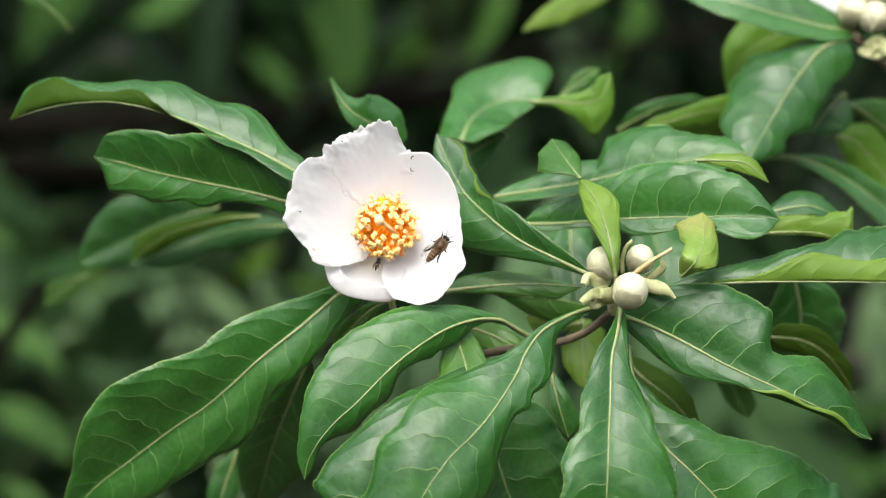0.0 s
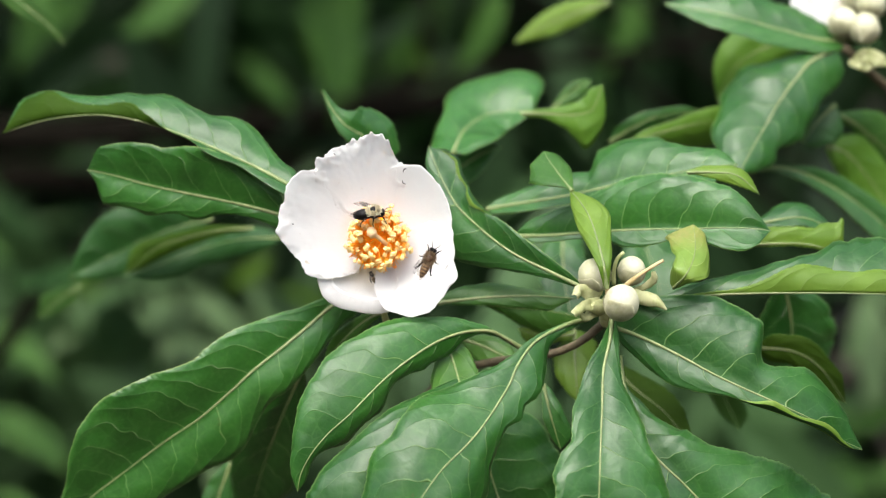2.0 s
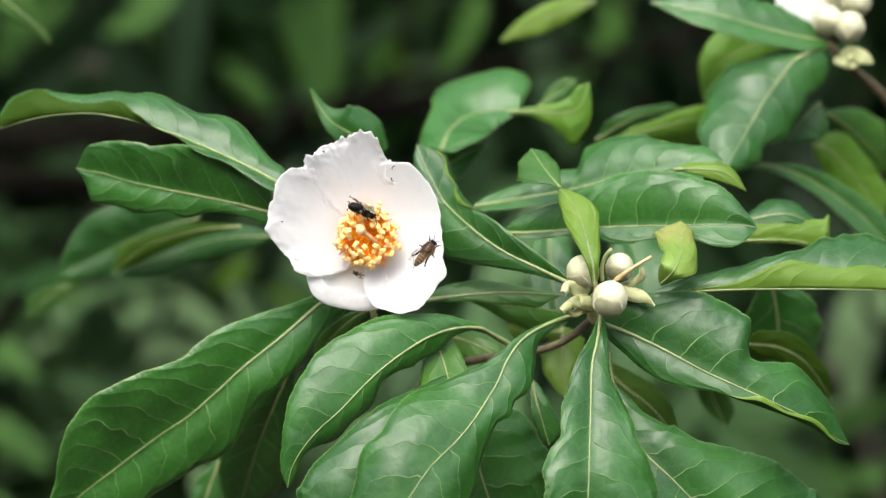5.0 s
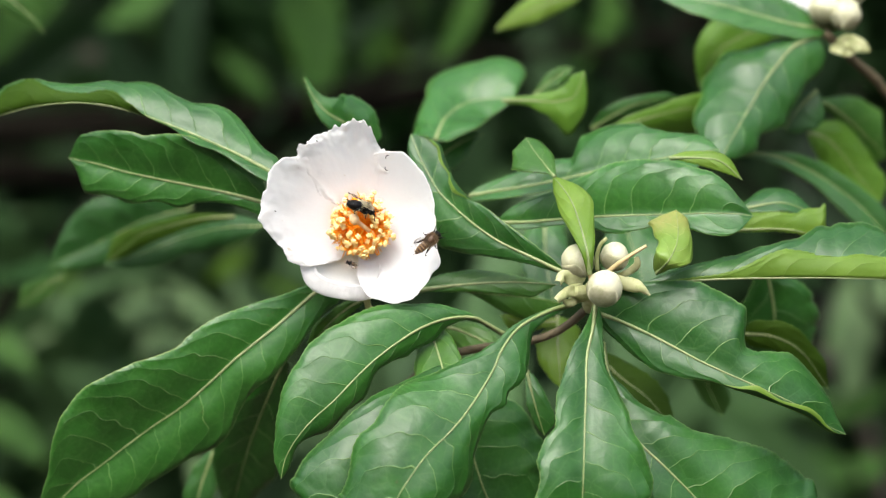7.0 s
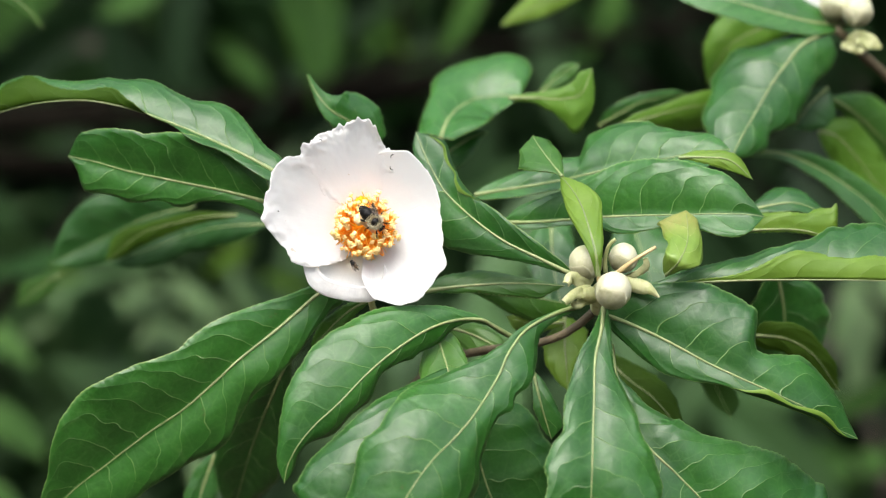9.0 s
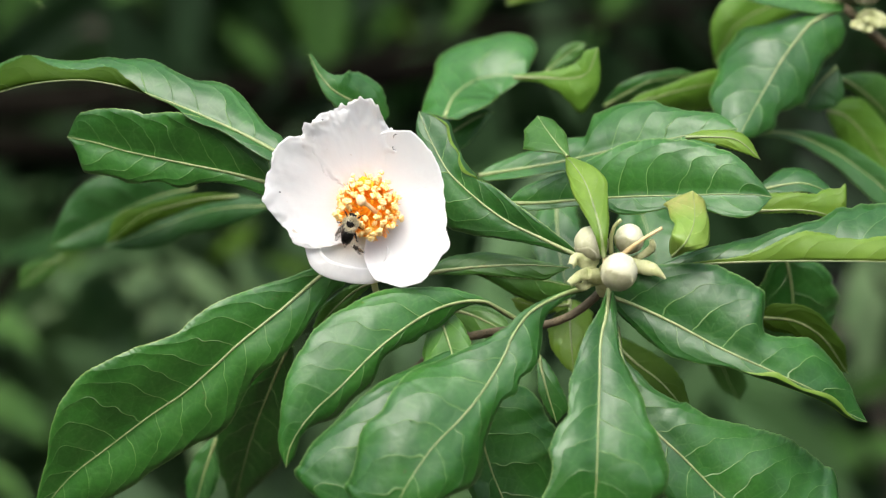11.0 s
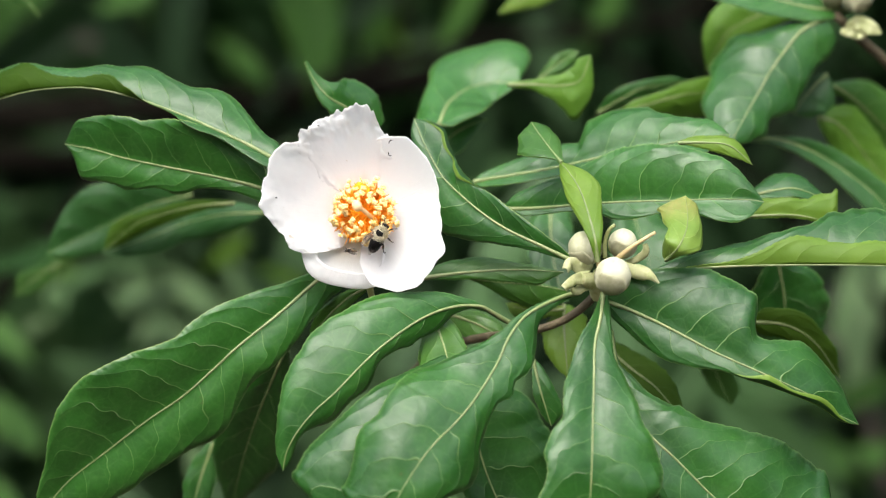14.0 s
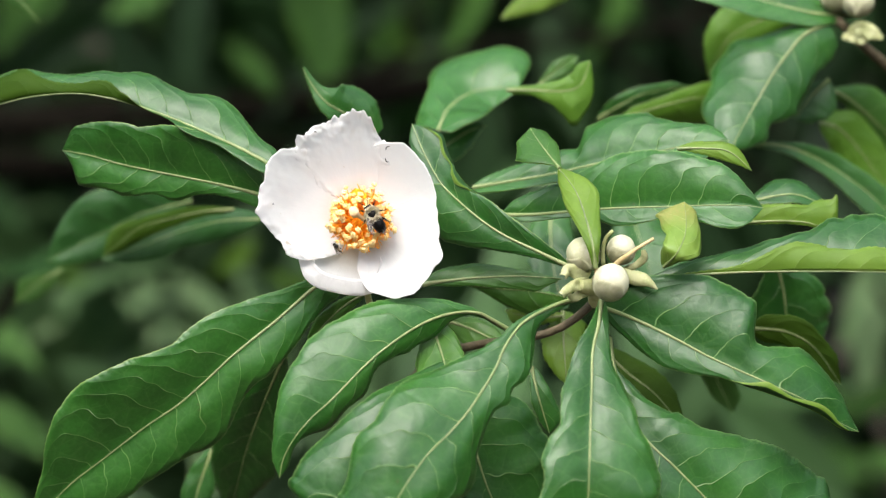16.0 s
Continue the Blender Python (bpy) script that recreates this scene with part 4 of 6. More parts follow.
leaf(branch, [(1.00, 4.40, -3.35), (2.07, 3.98, -3.70), (3.01, 3.59, -4.17), (3.82, 3.20, -4.80)],
     [0.1, 0.25, 0.38, 0.53, 0.54, 0.54, 0.52, 0.32, 0.15, 0], [0.1, 0.41, 0.57, 0.7, 0.72, 0.68, 0.6, 0.44, 0.22, 0], [-18, -18], [0, 0], seed=23, skins=SKINS["fresh"], rib=0.062, label="glossy dark green toothed leaf with pale midrib", wave=0.03, edge=0.25)
leaf(branch, [(4.56, 1.50, -5.21), (4.83, 1.13, -6.44), (5.27, 1.20, -7.93)],
     [0.1, 0.32, 0.43, 0.53, 0.6, 0.66, 0.68, 0.61, 0], [0.1, 0.14, 0.2, 0.27, 0.35, 0.31, 0.27, 0.17, 0], [-7, -7, -7, -7], [7, 7, 7, 7], seed=24, skins=SKINS["leaf"], rib=0.062, label="glossy dark green toothed leaf with pale midrib", wave=0.03, edge=0.25)
leaf(branch, [(6.15, 6.00, -3.07), (6.12, 5.52, -4.08), (6.15, 5.05, -5.03), (6.22, 4.80, -6.17)],
     [0.4, 1.04, 1.03, 1.02, 0.93, 0.77, 0.62, 0.44, 0.21, 0], [0.1, 0.38, 0.69, 0.97, 0.94, 0.93, 0.83, 0.62, 0.39, 0], [-15, -14, -10, -8], [-5, -6, -10, -12], seed=25, skins=SKINS["young"], rib=0.045, label="young yellow-green leaf showing its underside", wave=0.03, edge=0.25)
leaf(branch, [(7.69, 7, -4.5), (8.86, 6, -5.7), (10.03, 5.2, -6.64), (11.19, 4.6, -8.08)],
     [0.16, 0.82, 0.88, 0.11], [0.15, 0.65, 0.7, 0.1], [-24, -25, -25, -24], [4, 5, 5, 4], seed=26, skins=SKINS["olive"], rib=0.045, label="young yellow-green leaf showing its underside", wave=0.03)
leaf(branch, [(14.22, 6.00, -3.86), (15.81, 6.00, -4.04), (17.03, 6.00, -4.78), (18.22, 6.50, -6.36)],
     [0.1, 0.6, 0.65, 0.76, 0.73, 0.61, 0.56, 0.54, 0.27, 0], [0.1, 0.58, 0.65, 0.62, 0.67, 0.69, 0.64, 0.51, 0.34, 0], [8, 7, 3, 1], [-18, -17, -13, -11], seed=27, skins=SKINS["olive"], rib=0.045, label="yellow-green leaf underside turned to the light", wave=0.06, edge=0.25)
leaf(branch, [(15.64, 8, -0.74), (16.1, 8.5, -2.53), (16.3, 9, -4.33), (16.72, 10, -6.45)],
     [0.16, 1.85, 1.98, 0.11], [0.15, 1.54, 1.69, 0.1], [-16, -14, -14, -14], [6, 4, 4, 4], seed=28, skins=SKINS["leaf"], rib=0.062, label="glossy dark green toothed leaf with pale midrib", wave=0.03)
leaf(branch, [(13.99, 4.4, 1.54), (15.09, 4.4, 1.79), (16.07, 4.4, 1.84), (17.38, 4.6, 1.35)],
     [0.16, 1.08, 0.99, 0.16], [0.13, 0.48, 0.47, 0.13], [-53, -54, -53, -52], [43, 44, 43, 42], seed=29, skins=SKINS["leaf"], rib=0.062, label="glossy dark green toothed leaf with pale midrib", wave=0.06)
leaf(branch, [(13.64, 3.60, 0.69), (15.43, 3.60, 0.73), (16.39, 3.60, 0.63), (17.13, 3.75, 0.41), (17.94, 4.00, 0.19)],
     [0.1, 0.71, 0.73, 0.73, 0.73, 0.74, 0.75, 0.74, 0.74, 0.78, 1.05, 1.19, 1.28, 1.49, 0.17, 0], [0.1, 0.12, 0.13, 0.13, 0.13, 0.13, 0.12, 0.14, 0.14, 0.13, 0.13, 0.14, 0.14, 0.1, 0.05, 0], [-10, -10, -10, -10, -10, -10], [-10, -10, -10, -10, -10, -10], seed=30, skins=SKINS["young"], rib=0.045, label="young yellow-green leaf showing its underside", wave=0.08, edge=0.25)
leaf(branch, [(10.66, 1.80, 3.73), (11.62, 1.63, 3.74), (12.76, 1.42, 3.59), (13.70, 1.40, 2.79)],
     [0.1, 0.26, 0.39, 0.41, 0.42, 0.47, 0.48, 0.39, 0.21, 0], [0.1, 0.11, 0.21, 0.28, 0.37, 0.43, 0.42, 0.32, 0.15, 0], [-43, -43, -42, -41], [3, 3, 2, 1], seed=31, skins=SKINS["young"], rib=0.045, label="young yellow-green leaf showing its underside", wave=0.03, edge=0.25)
leaf(branch, [(0.82, 8.50, 4.88), (1.28, 10.26, 5.93), (2.08, 11.64, 6.65), (2.86, 12.00, 6.92), (3.77, 11.93, 6.99), (4.52, 11.50, 6.86)],
     [1.09, 1.14, 1.18, 1.22, 1.27, 1.4, 1.57, 1.84, 2.23, 2.42, 2.51, 2.77, 2.15, 0.02], [0.55, 1.06, 1.73, 1.89, 1.83, 1.77, 1.73, 1.65, 1.55, 1.52, 1.39, 1.17, 1.16, 0], [-19, -23, -28, -35, -39, -40, -41, -41], [21, 25, 30, 37, 41, 42, 43, 43], seed=32, skins=SKINS["leaf"], rib=0.062, label="glossy dark green toothed leaf with pale midrib", wave=0.07, edge=0.25)
leaf(branch, [(3.94, 10.00, 6.76), (5.19, 9.56, 6.72), (6.30, 9.18, 6.64), (7.17, 9.02, 6.88), (7.65, 9.00, 8.01)],
     [0.1, 0.16, 0.19, 0.22, 0.29, 0.39, 0.47, 0.52, 0.67, 0.7, 0.7, 0.57, 0.49, 0], [0.1, 0.16, 0.19, 0.22, 0.34, 0.48, 0.64, 1.13, 1.62, 1.06, 0.6, 0.37, 0.2, 0], [-10, -10, -10, -10, -10], [-10, -10, -10, -10, -10], seed=33, skins=SKINS["lime"], rib=0.045, label="young yellow-green leaf showing its underside", wave=0.04, edge=0.25)
leaf(branch, [(5.56, 13.00, 7.21), (6.30, 13.00, 7.83), (6.82, 13.00, 8.22), (7.40, 13.00, 8.51)],
     [0.1, 0.19, 0.28, 0.36, 0.32, 0.23, 0], [0.1, 0.25, 0.36, 0.45, 0.43, 0.37, 0], [0, 0, 0, 0], [0, 0, 0, 0], seed=34, skins=SKINS["fresh"], rib=0.02, label="glossy dark green toothed leaf with pale midrib", wave=0.04, edge=0.25)
leaf(branch, [(0.16, 11, 3.55), (1.2, 11, 4.34), (2.25, 11, 4.99), (3.03, 11, 5.25)],
     [0.22, 0.83, 0.73, 0], [0.22, 0.83, 0.73, 0], [-19, -20, -21, -23], [19, 20, 21, 23], seed=35, skins=SKINS["leaf"], rib=0.062, label="glossy dark green toothed leaf with pale midrib", wave=0.03)
leaf(branch, [(-2.11, 7, 4.42), (-2.98, 6.5, 5.4), (-3.96, 6, 6), (-4.58, 6, 6.75), (-5, 6, 7.54)],
     [0.77, 0.94, 0.58, 0.23, 0], [0.77, 1.36, 1.15, 0.36, 0.1], [15, 17, 18, 13, 11], [-15, -17, -18, -13, -11], seed=36, skins=SKINS["leaf"], rib=0.062, label="glossy dark green toothed leaf with pale midrib", wave=0.04)
leaf(branch, [(8.33, 14.00, 5.66), (9.47, 13.50, 6.33), (10.53, 13.50, 6.80), (12.56, 14.00, 7.14)],
     [0.1, 0.37, 0.47, 0.42, 0.36, 0.32, 0.3, 0], [0.4, 0.73, 0.87, 0.97, 0.97, 0.82, 0.51, 0.02], [9, 10, 10, 9], [-49, -50, -50, -49], seed=37, skins=SKINS["leaf"], rib=0.03, label="glossy dark green toothed leaf with pale midrib", wave=0.03, edge=0.25)
leaf(branch, [(9.20, 12.00, 5.57), (10.89, 12.00, 6.05), (12.44, 12.00, 6.43), (14.33, 12.50, 6.63)],
     [0.1, 0.33, 0.37, 0.42, 0.52, 0.62, 0.63, 0], [0.1, 0.57, 0.93, 1.27, 1.47, 1.58, 1.36, 0], [4, 5, 5, 4], [-44, -45, -45, -44], seed=38, skins=SKINS["lime"], rib=0.03, label="young yellow-green leaf showing its underside", wave=0.03, edge=0.25)
leaf(branch, [(5.91, 11, 1.59), (5.85, 10, 0.28), (5.91, 8.8, -1.25), (6.22, 7.6, -3.01)],
     [0.77, 1.03, 1.03, 0.26], [0.77, 1.03, 1.03, 0.26], [1, 0, -2, -3], [-1, 0, 2, 3], seed=39, skins=SKINS["leaf"], rib=0.062, label="glossy dark green toothed leaf with pale midrib", wave=0.03)
leaf(branch, [(-2.27, 3, -2.15), (-3.2, 3.4, -2.69), (-4.19, 3.8, -3.63), (-4.86, 4.2, -4.67)],
     [0.1, 0.34, 0.41, 0.05], [0.1, 0.34, 0.41, 0.05], [0, 0, 0, 0], [0, 0, 0, 0], seed=40, skins=SKINS["fresh"], rib=0.03, label="small fresh green leaf under the flower", wave=0.03)
leaf(branch, [(9.75, 13, 1.22), (10.05, 12, 0.03), (10.35, 11, -1.28), (10.51, 10, -2.69)],
     [0.79, 1.58, 1.74, 0.21], [0.79, 1.47, 1.58, 0.21], [-5, -4, -3, -2], [5, 4, 3, 2], seed=41, skins=SKINS["leaf"], rib=0.03, label="glossy dark green toothed leaf with pale midrib", wave=0.03)
leaf(upper_branch, [(18.61, 11.00, 9.77), (17.39, 10.54, 9.17), (16.54, 10.06, 8.25), (15.82, 9.57, 7.33), (15.23, 9.08, 6.41), (14.56, 8.51, 5.38), (14.04, 8.02, 4.53), (13.63, 7.60, 3.87)],
     [1.08, 1.52, 1.7, 1.73, 1.73, 1.7, 1.64, 1.66, 1.71, 1.76, 1.82, 1.88, 1.91, 1.97, 1.72, 1.47, 1.2, 1.15, 1.32, 1.26, 0.98, 0.75, 0.37, 0], [0.25, 0.37, 0.47, 0.59, 0.87, 1.23, 1.65, 2.03, 2.52, 2.73, 2.72, 2.74, 2.78, 2.67, 2.54, 2.44, 2.37, 2.33, 2.21, 2, 1.62, 1.3, 0.85, 0], [-6, -10, -14, -16], [-34, -34, -32, -28], seed=42, skins=SKINS["leaf"], rib=0.062, label="glossy dark green toothed leaf with pale midrib", wave=0.07, edge=0.25)
leaf(upper_branch, [(19.85, 11.5, 10.16), (17.93, 11, 10.22), (15.81, 10.8, 10.72), (13.46, 10.8, 11.37), (10.66, 11.5, 11.97)],
     [0.13, 0.82, 1.06, 0.87, 0], [0.13, 1.25, 1.56, 1.37, 0], [33, 33, 33, 33, 33], [-33, -33, -33, -33, -33], seed=43, skins=SKINS["leaf"], rib=0.062, label="glossy dark green toothed leaf with pale midrib", wave=0.06)
leaf(upper_branch, [(18.34, 15, 11.15), (16.17, 15, 10.33), (14.54, 15, 9.38), (13.65, 15.5, 7.66)],
     [0.17, 1.21, 1.1, 0], [0.17, 1.38, 1.21, 0], [-10, -10, -10, -10], [-10, -10, -10, -10], seed=44, skins=SKINS["lime"], rib=0.045, label="young yellow-green leaf showing its underside", wave=0.04)
leaf(upper_branch, [(18.33, 13.00, 6.98), (19.50, 13.65, 6.76), (20.71, 14.47, 6.06), (21.89, 15.30, 5.12), (22.90, 16.00, 4.26)],
     [0.1, 0.17, 0.19, 0.25, 0.48, 0.77, 1.06, 1.31, 1.56, 1.68, 1.77, 1.87, 1.96, 1.3, 0.6, 0], [0.11, 0.19, 0.28, 0.33, 0.32, 0.27, 0.38, 0.52, 0.7, 0.89, 1.06, 1.16, 1.31, 1.42, 1.47, 0.02], [-34, -34], [-24, -24], seed=45, skins=SKINS["fresh"], rib=0.062, label="glossy dark green toothed leaf with pale midrib", wave=0.05, edge=0.25)
leaf(upper_branch, [(18.64, 13.60, 5.37), (19.55, 13.97, 5.12), (20.42, 14.39, 4.34), (21.28, 14.71, 3.28), (22.38, 15.00, 2.09)],
     [0.1, 0.5, 0.82, 1.16, 1.26, 1.21, 1.18, 1.17, 1.15, 1.13, 1.1, 1.04, 0.82, 0], [0.13, 0.68, 0.87, 0.93, 1, 1.01, 0.99, 0.95, 0.9, 0.86, 0.84, 0.78, 0.71, 0], [-14, -14], [-4, -4], seed=46, skins=SKINS["lime"], rib=0.045, label="young yellow-green leaf showing its underside", wave=0.05, edge=0.25)
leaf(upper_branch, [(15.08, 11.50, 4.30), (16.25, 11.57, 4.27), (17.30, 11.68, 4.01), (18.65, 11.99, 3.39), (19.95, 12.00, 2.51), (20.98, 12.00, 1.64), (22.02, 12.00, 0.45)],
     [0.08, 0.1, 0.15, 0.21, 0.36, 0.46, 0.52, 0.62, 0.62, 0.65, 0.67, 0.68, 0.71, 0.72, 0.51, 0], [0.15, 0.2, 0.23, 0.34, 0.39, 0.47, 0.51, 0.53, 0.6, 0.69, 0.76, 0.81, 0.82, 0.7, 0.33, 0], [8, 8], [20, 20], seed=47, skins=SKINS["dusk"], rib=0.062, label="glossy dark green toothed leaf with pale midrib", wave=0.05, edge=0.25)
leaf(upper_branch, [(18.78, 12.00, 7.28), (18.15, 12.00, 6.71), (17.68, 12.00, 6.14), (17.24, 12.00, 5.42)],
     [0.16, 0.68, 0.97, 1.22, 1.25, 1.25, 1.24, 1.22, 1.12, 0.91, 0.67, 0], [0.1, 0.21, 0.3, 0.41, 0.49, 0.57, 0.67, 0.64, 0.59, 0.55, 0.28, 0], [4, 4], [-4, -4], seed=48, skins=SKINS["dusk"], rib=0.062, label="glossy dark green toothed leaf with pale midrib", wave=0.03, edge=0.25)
leaf(upper_branch, [(8.82, 20, 13.02), (6.55, 20, 12.22), (5.22, 20, 11.66), (4.03, 20, 10.98)],
     [0.12, 0.52, 0.63, 0.06], [0.12, 0.69, 0.58, 0.06], [-10, -10, -10, -10], [-10, -10, -10, -10], seed=50, skins=SKINS["under"], rib=0.045, label="yellow-green leaf underside turned to the light", wave=0.06)
leaf(branch, [(-5.89, 5, -4.9), (-6.83, 6.2, -6.96), (-7.69, 7.6, -9.08), (-8.6, 9.5, -12.08)],
     [0.21, 1.29, 1.58, 0.25], [0.21, 1.18, 1.48, 0.25], [-13, -12, -10, -9], [13, 12, 10, 9], seed=51, skins=SKINS["leaf"], rib=0.03, label="glossy dark green toothed leaf with pale midrib", wave=0.05)
leaf(branch, [(-9.33, 9, -9.2), (-9.72, 9, -10.23), (-10.05, 9, -11.25), (-10.36, 9, -12.54)],
     [0.21, 0.62, 0.67, 0.1], [0.21, 0.62, 0.67, 0.1], [8, 8, 6, 6], [-8, -8, -6, -6], seed=52, skins=SKINS["leaf"], rib=0.062, label="glossy dark green toothed leaf with pale midrib", wave=0.05)
leaf(branch, [(-8.49, 11.40, 1.53), (-10.09, 11.97, 1.44), (-11.70, 12.55, 1.10), (-13.04, 12.89, 0.69), (-14.75, 13.40, -0.60)],
     [0.1, 0.21, 0.26, 0.34, 0.41, 0.52, 0.56, 0.48, 0.32, 0], [0.1, 0.18, 0.25, 0.33, 0.39, 0.39, 0.41, 0.66, 0.62, 0], [-10, -10], [-15, -15], seed=53, skins=SKINS["olive"], rib=0.02, label="yellow-green leaf blade out of focus", wave=0.04, edge=0.25)
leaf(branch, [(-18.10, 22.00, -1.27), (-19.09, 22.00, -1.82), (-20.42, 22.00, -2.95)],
     [0.1, 0.41, 0.61, 0.64, 0.64, 0.52, 0.26, 0], [0.1, 0.2, 0.33, 0.48, 0.64, 0.69, 0.35, 0], [5, 5], [-5, -5], seed=54, skins=SKINS["shade"], rib=0.02, label="small shaded green leaf out of focus", wave=0.04, edge=0.25)
leaf(branch, [(6.11, 5.40, -3.25), (4.79, 5.61, -3.32), (3.63, 5.80, -3.00)],
     [0.1, 0.23, 0.27, 0.33, 0.38, 0.42, 0.35, 0], [0.1, 0.24, 0.3, 0.34, 0.34, 0.29, 0.2, 0], [5, 5], [-5, -5], seed=55, skins=SKINS["young"], rib=0.03, label="young yellow-green leaf showing its underside", wave=0.04, edge=0.25)

leaf(branch, [(12.90, 11.00, -4.87), (13.54, 11.99, -6.47), (14.30, 12.50, -8.02)],
     [0.1, 0.32, 0.5, 0.68, 0.81, 0.79, 0.75, 0.7, 0], [0.1, 0.44, 0.69, 0.64, 0.59, 0.57, 0.45, 0.23, 0], [-6, -6], [6, 6], seed=57, skins=SKINS["dim"], rib=0.03, label="shaded green leaf hanging behind the branch", wave=0.05, edge=0.25)
overhang = thing("overhanging_twig", SPOT, "thin twig hanging in from above with pointed green leaves", "branch")
stem("stem", overhang, [(-18.6, 15.6, 15.5), (-21, 17, 18.5), (-27, 26, 20), (-40, 55, 8), (-52, 90, -60), (-55, 95, -185)], 0.16, 0.6, BARK, knots=0.1)
leaf(overhang, [(-22.18, 15.60, 13.96), (-20.66, 15.22, 12.97), (-19.30, 15.00, 11.93), (-18.51, 15.00, 11.24), (-17.83, 15.00, 10.44)],
     [0.1, 0.36, 0.43, 0.52, 0.46, 0.41, 0.34, 0.21, 0], [0.1, 0.32, 0.44, 0.53, 0.55, 0.54, 0.45, 0.24, 0], [-6, -6], [6, 6], seed=56, skins=SKINS["shade"], rib=0.05, label="pointed green leaf with a yellow midrib", wave=0.05, edge=0.25)

# ---- shrubs behind ----
def leaf_meshes(tone):
    """A few shared blades for the shrubs behind."""
    made = []
    for k, (wide, droop, fold) in enumerate(((1.9, 1.5, 18), (2.2, 3.0, 10), (1.6, 0.6, 30), (2.4, 2.2, -8), (2.0, 4.0, 22))):
        sp = [(0, 0, 0), (3, 0.0, 0.5), (6.5, 0.0, 0.3 - droop * 0.3), (10, 0.0, -droop * 0.8), (12.5, 0.0, -droop * 1.5)]
        bm, p, up = blade(sp, [0.15, wide * 0.6, wide, wide * 0.95, wide * 0.6, 0], [0.15, wide * 0.62, wide, wide * 0.9, wide * 0.55, 0],
                          [fold, fold], [fold, fold], 0.08, k, n=22, half=3, teeth=0.0)
        me = bpy.data.meshes.new("leaf")
        bm.to_mesh(me)
        bm.free()
        for f in me.polygons:
            f.use_smooth = True
        me.materials.append(tone)
        me.materials.append(UNDER)
        made.append(me)
    return made


# dark, mid and pale differ by how much shade their colour holds
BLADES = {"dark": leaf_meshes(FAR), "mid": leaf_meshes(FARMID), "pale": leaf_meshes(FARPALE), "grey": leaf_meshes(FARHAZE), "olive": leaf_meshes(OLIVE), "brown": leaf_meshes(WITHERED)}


def hang_leaf(parent, base, tip, facing, k, tone="dark"):
    """A shared blade from base to tip (cm), its upper side towards facing."""
    b, t = Vector(base) * 0.01, Vector(tip) * 0.01
    x = (t - b).normalized()
    up = Vector(facing)
    up = (up - x * up.dot(x)).normalized()
    side = up.cross(x)
    s = (t - b).length / 0.127
    ob = new("leaf", BLADES[tone][k % 5])
    ob.parent = parent
    # the blade is modelled along x with its upper side towards -y
    turn = Matrix((x, -up, x.cross(-up))).transposed()
    ob.matrix_local = Matrix.LocRotScale(b, turn.to_quaternion(), (s, s, s))
    return ob


def back_branch(label, points, r0, r1, leaves=(), tufts=0, seed=0, size=11.0, tone="dark", first=0.25):
    """A twig behind, with leaves at given places and more in whorls along its outer part."""
    ob = thing("shrub_branch", SPOT, label, "branch", "shrub branches behind")
    stem("stem", ob, points, r0, r1, SHADEBARK, n=140, knots=0.15)
    rng = random.Random(seed)
    for k, (base, tip) in enumerate(leaves):
        hang_leaf(ob, base, tip, (rng.uniform(-0.4, 0.4), -0.75, 0.6), k + seed, tone)
    p, length = curve_through(points, 60)
    if not leaves:
        for i in (34, 40, 46, 51, 55):
            d = np.array((rng.uniform(-0.6, 1.0), rng.uniform(-0.3, 0.5), rng.choice((-1, 1)) * rng.uniform(0.4, 0.9))) * rng.uniform(9, 17)
            stem("side_twig", ob, [p[i], p[i] + 0.5 * d + np.array((0.8, 0, 0.5)), p[i] + d], 0.4 * r1 + 0.1, 0.12, SHADEBARK, n=24, knots=0.1)
    for i in range(tufts):
        c = p[int(60 * (first + (0.99 - first) * i / max(1, tufts - 1)))]
        a = rng.uniform(0, 6.283)
        d = np.array((math.cos(a), rng.uniform(-0.5, 0.6), 0.7 * math.sin(a) - 0.15))
        d *= size * rng.uniform(0.75, 1.15) / np.linalg.norm(d)
        hang_leaf(ob, c, c + d, (rng.uniform(-0.5, 0.5), -0.5, 0.8), rng.randrange(5), tone)
    return ob


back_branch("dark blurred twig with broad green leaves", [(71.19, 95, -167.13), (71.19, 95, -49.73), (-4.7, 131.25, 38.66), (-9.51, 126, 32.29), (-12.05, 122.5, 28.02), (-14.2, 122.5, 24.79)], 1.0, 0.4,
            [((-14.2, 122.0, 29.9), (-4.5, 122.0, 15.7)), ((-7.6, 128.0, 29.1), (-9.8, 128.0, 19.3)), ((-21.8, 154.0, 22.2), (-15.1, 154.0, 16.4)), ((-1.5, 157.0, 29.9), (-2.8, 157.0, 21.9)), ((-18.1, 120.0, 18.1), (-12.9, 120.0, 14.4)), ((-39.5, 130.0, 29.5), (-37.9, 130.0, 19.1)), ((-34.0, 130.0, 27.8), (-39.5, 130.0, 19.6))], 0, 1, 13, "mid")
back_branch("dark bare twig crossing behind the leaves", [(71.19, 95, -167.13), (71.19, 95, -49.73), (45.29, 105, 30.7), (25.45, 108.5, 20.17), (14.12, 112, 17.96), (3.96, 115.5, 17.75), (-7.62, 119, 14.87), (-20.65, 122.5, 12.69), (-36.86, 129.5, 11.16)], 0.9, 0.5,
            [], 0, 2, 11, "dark")
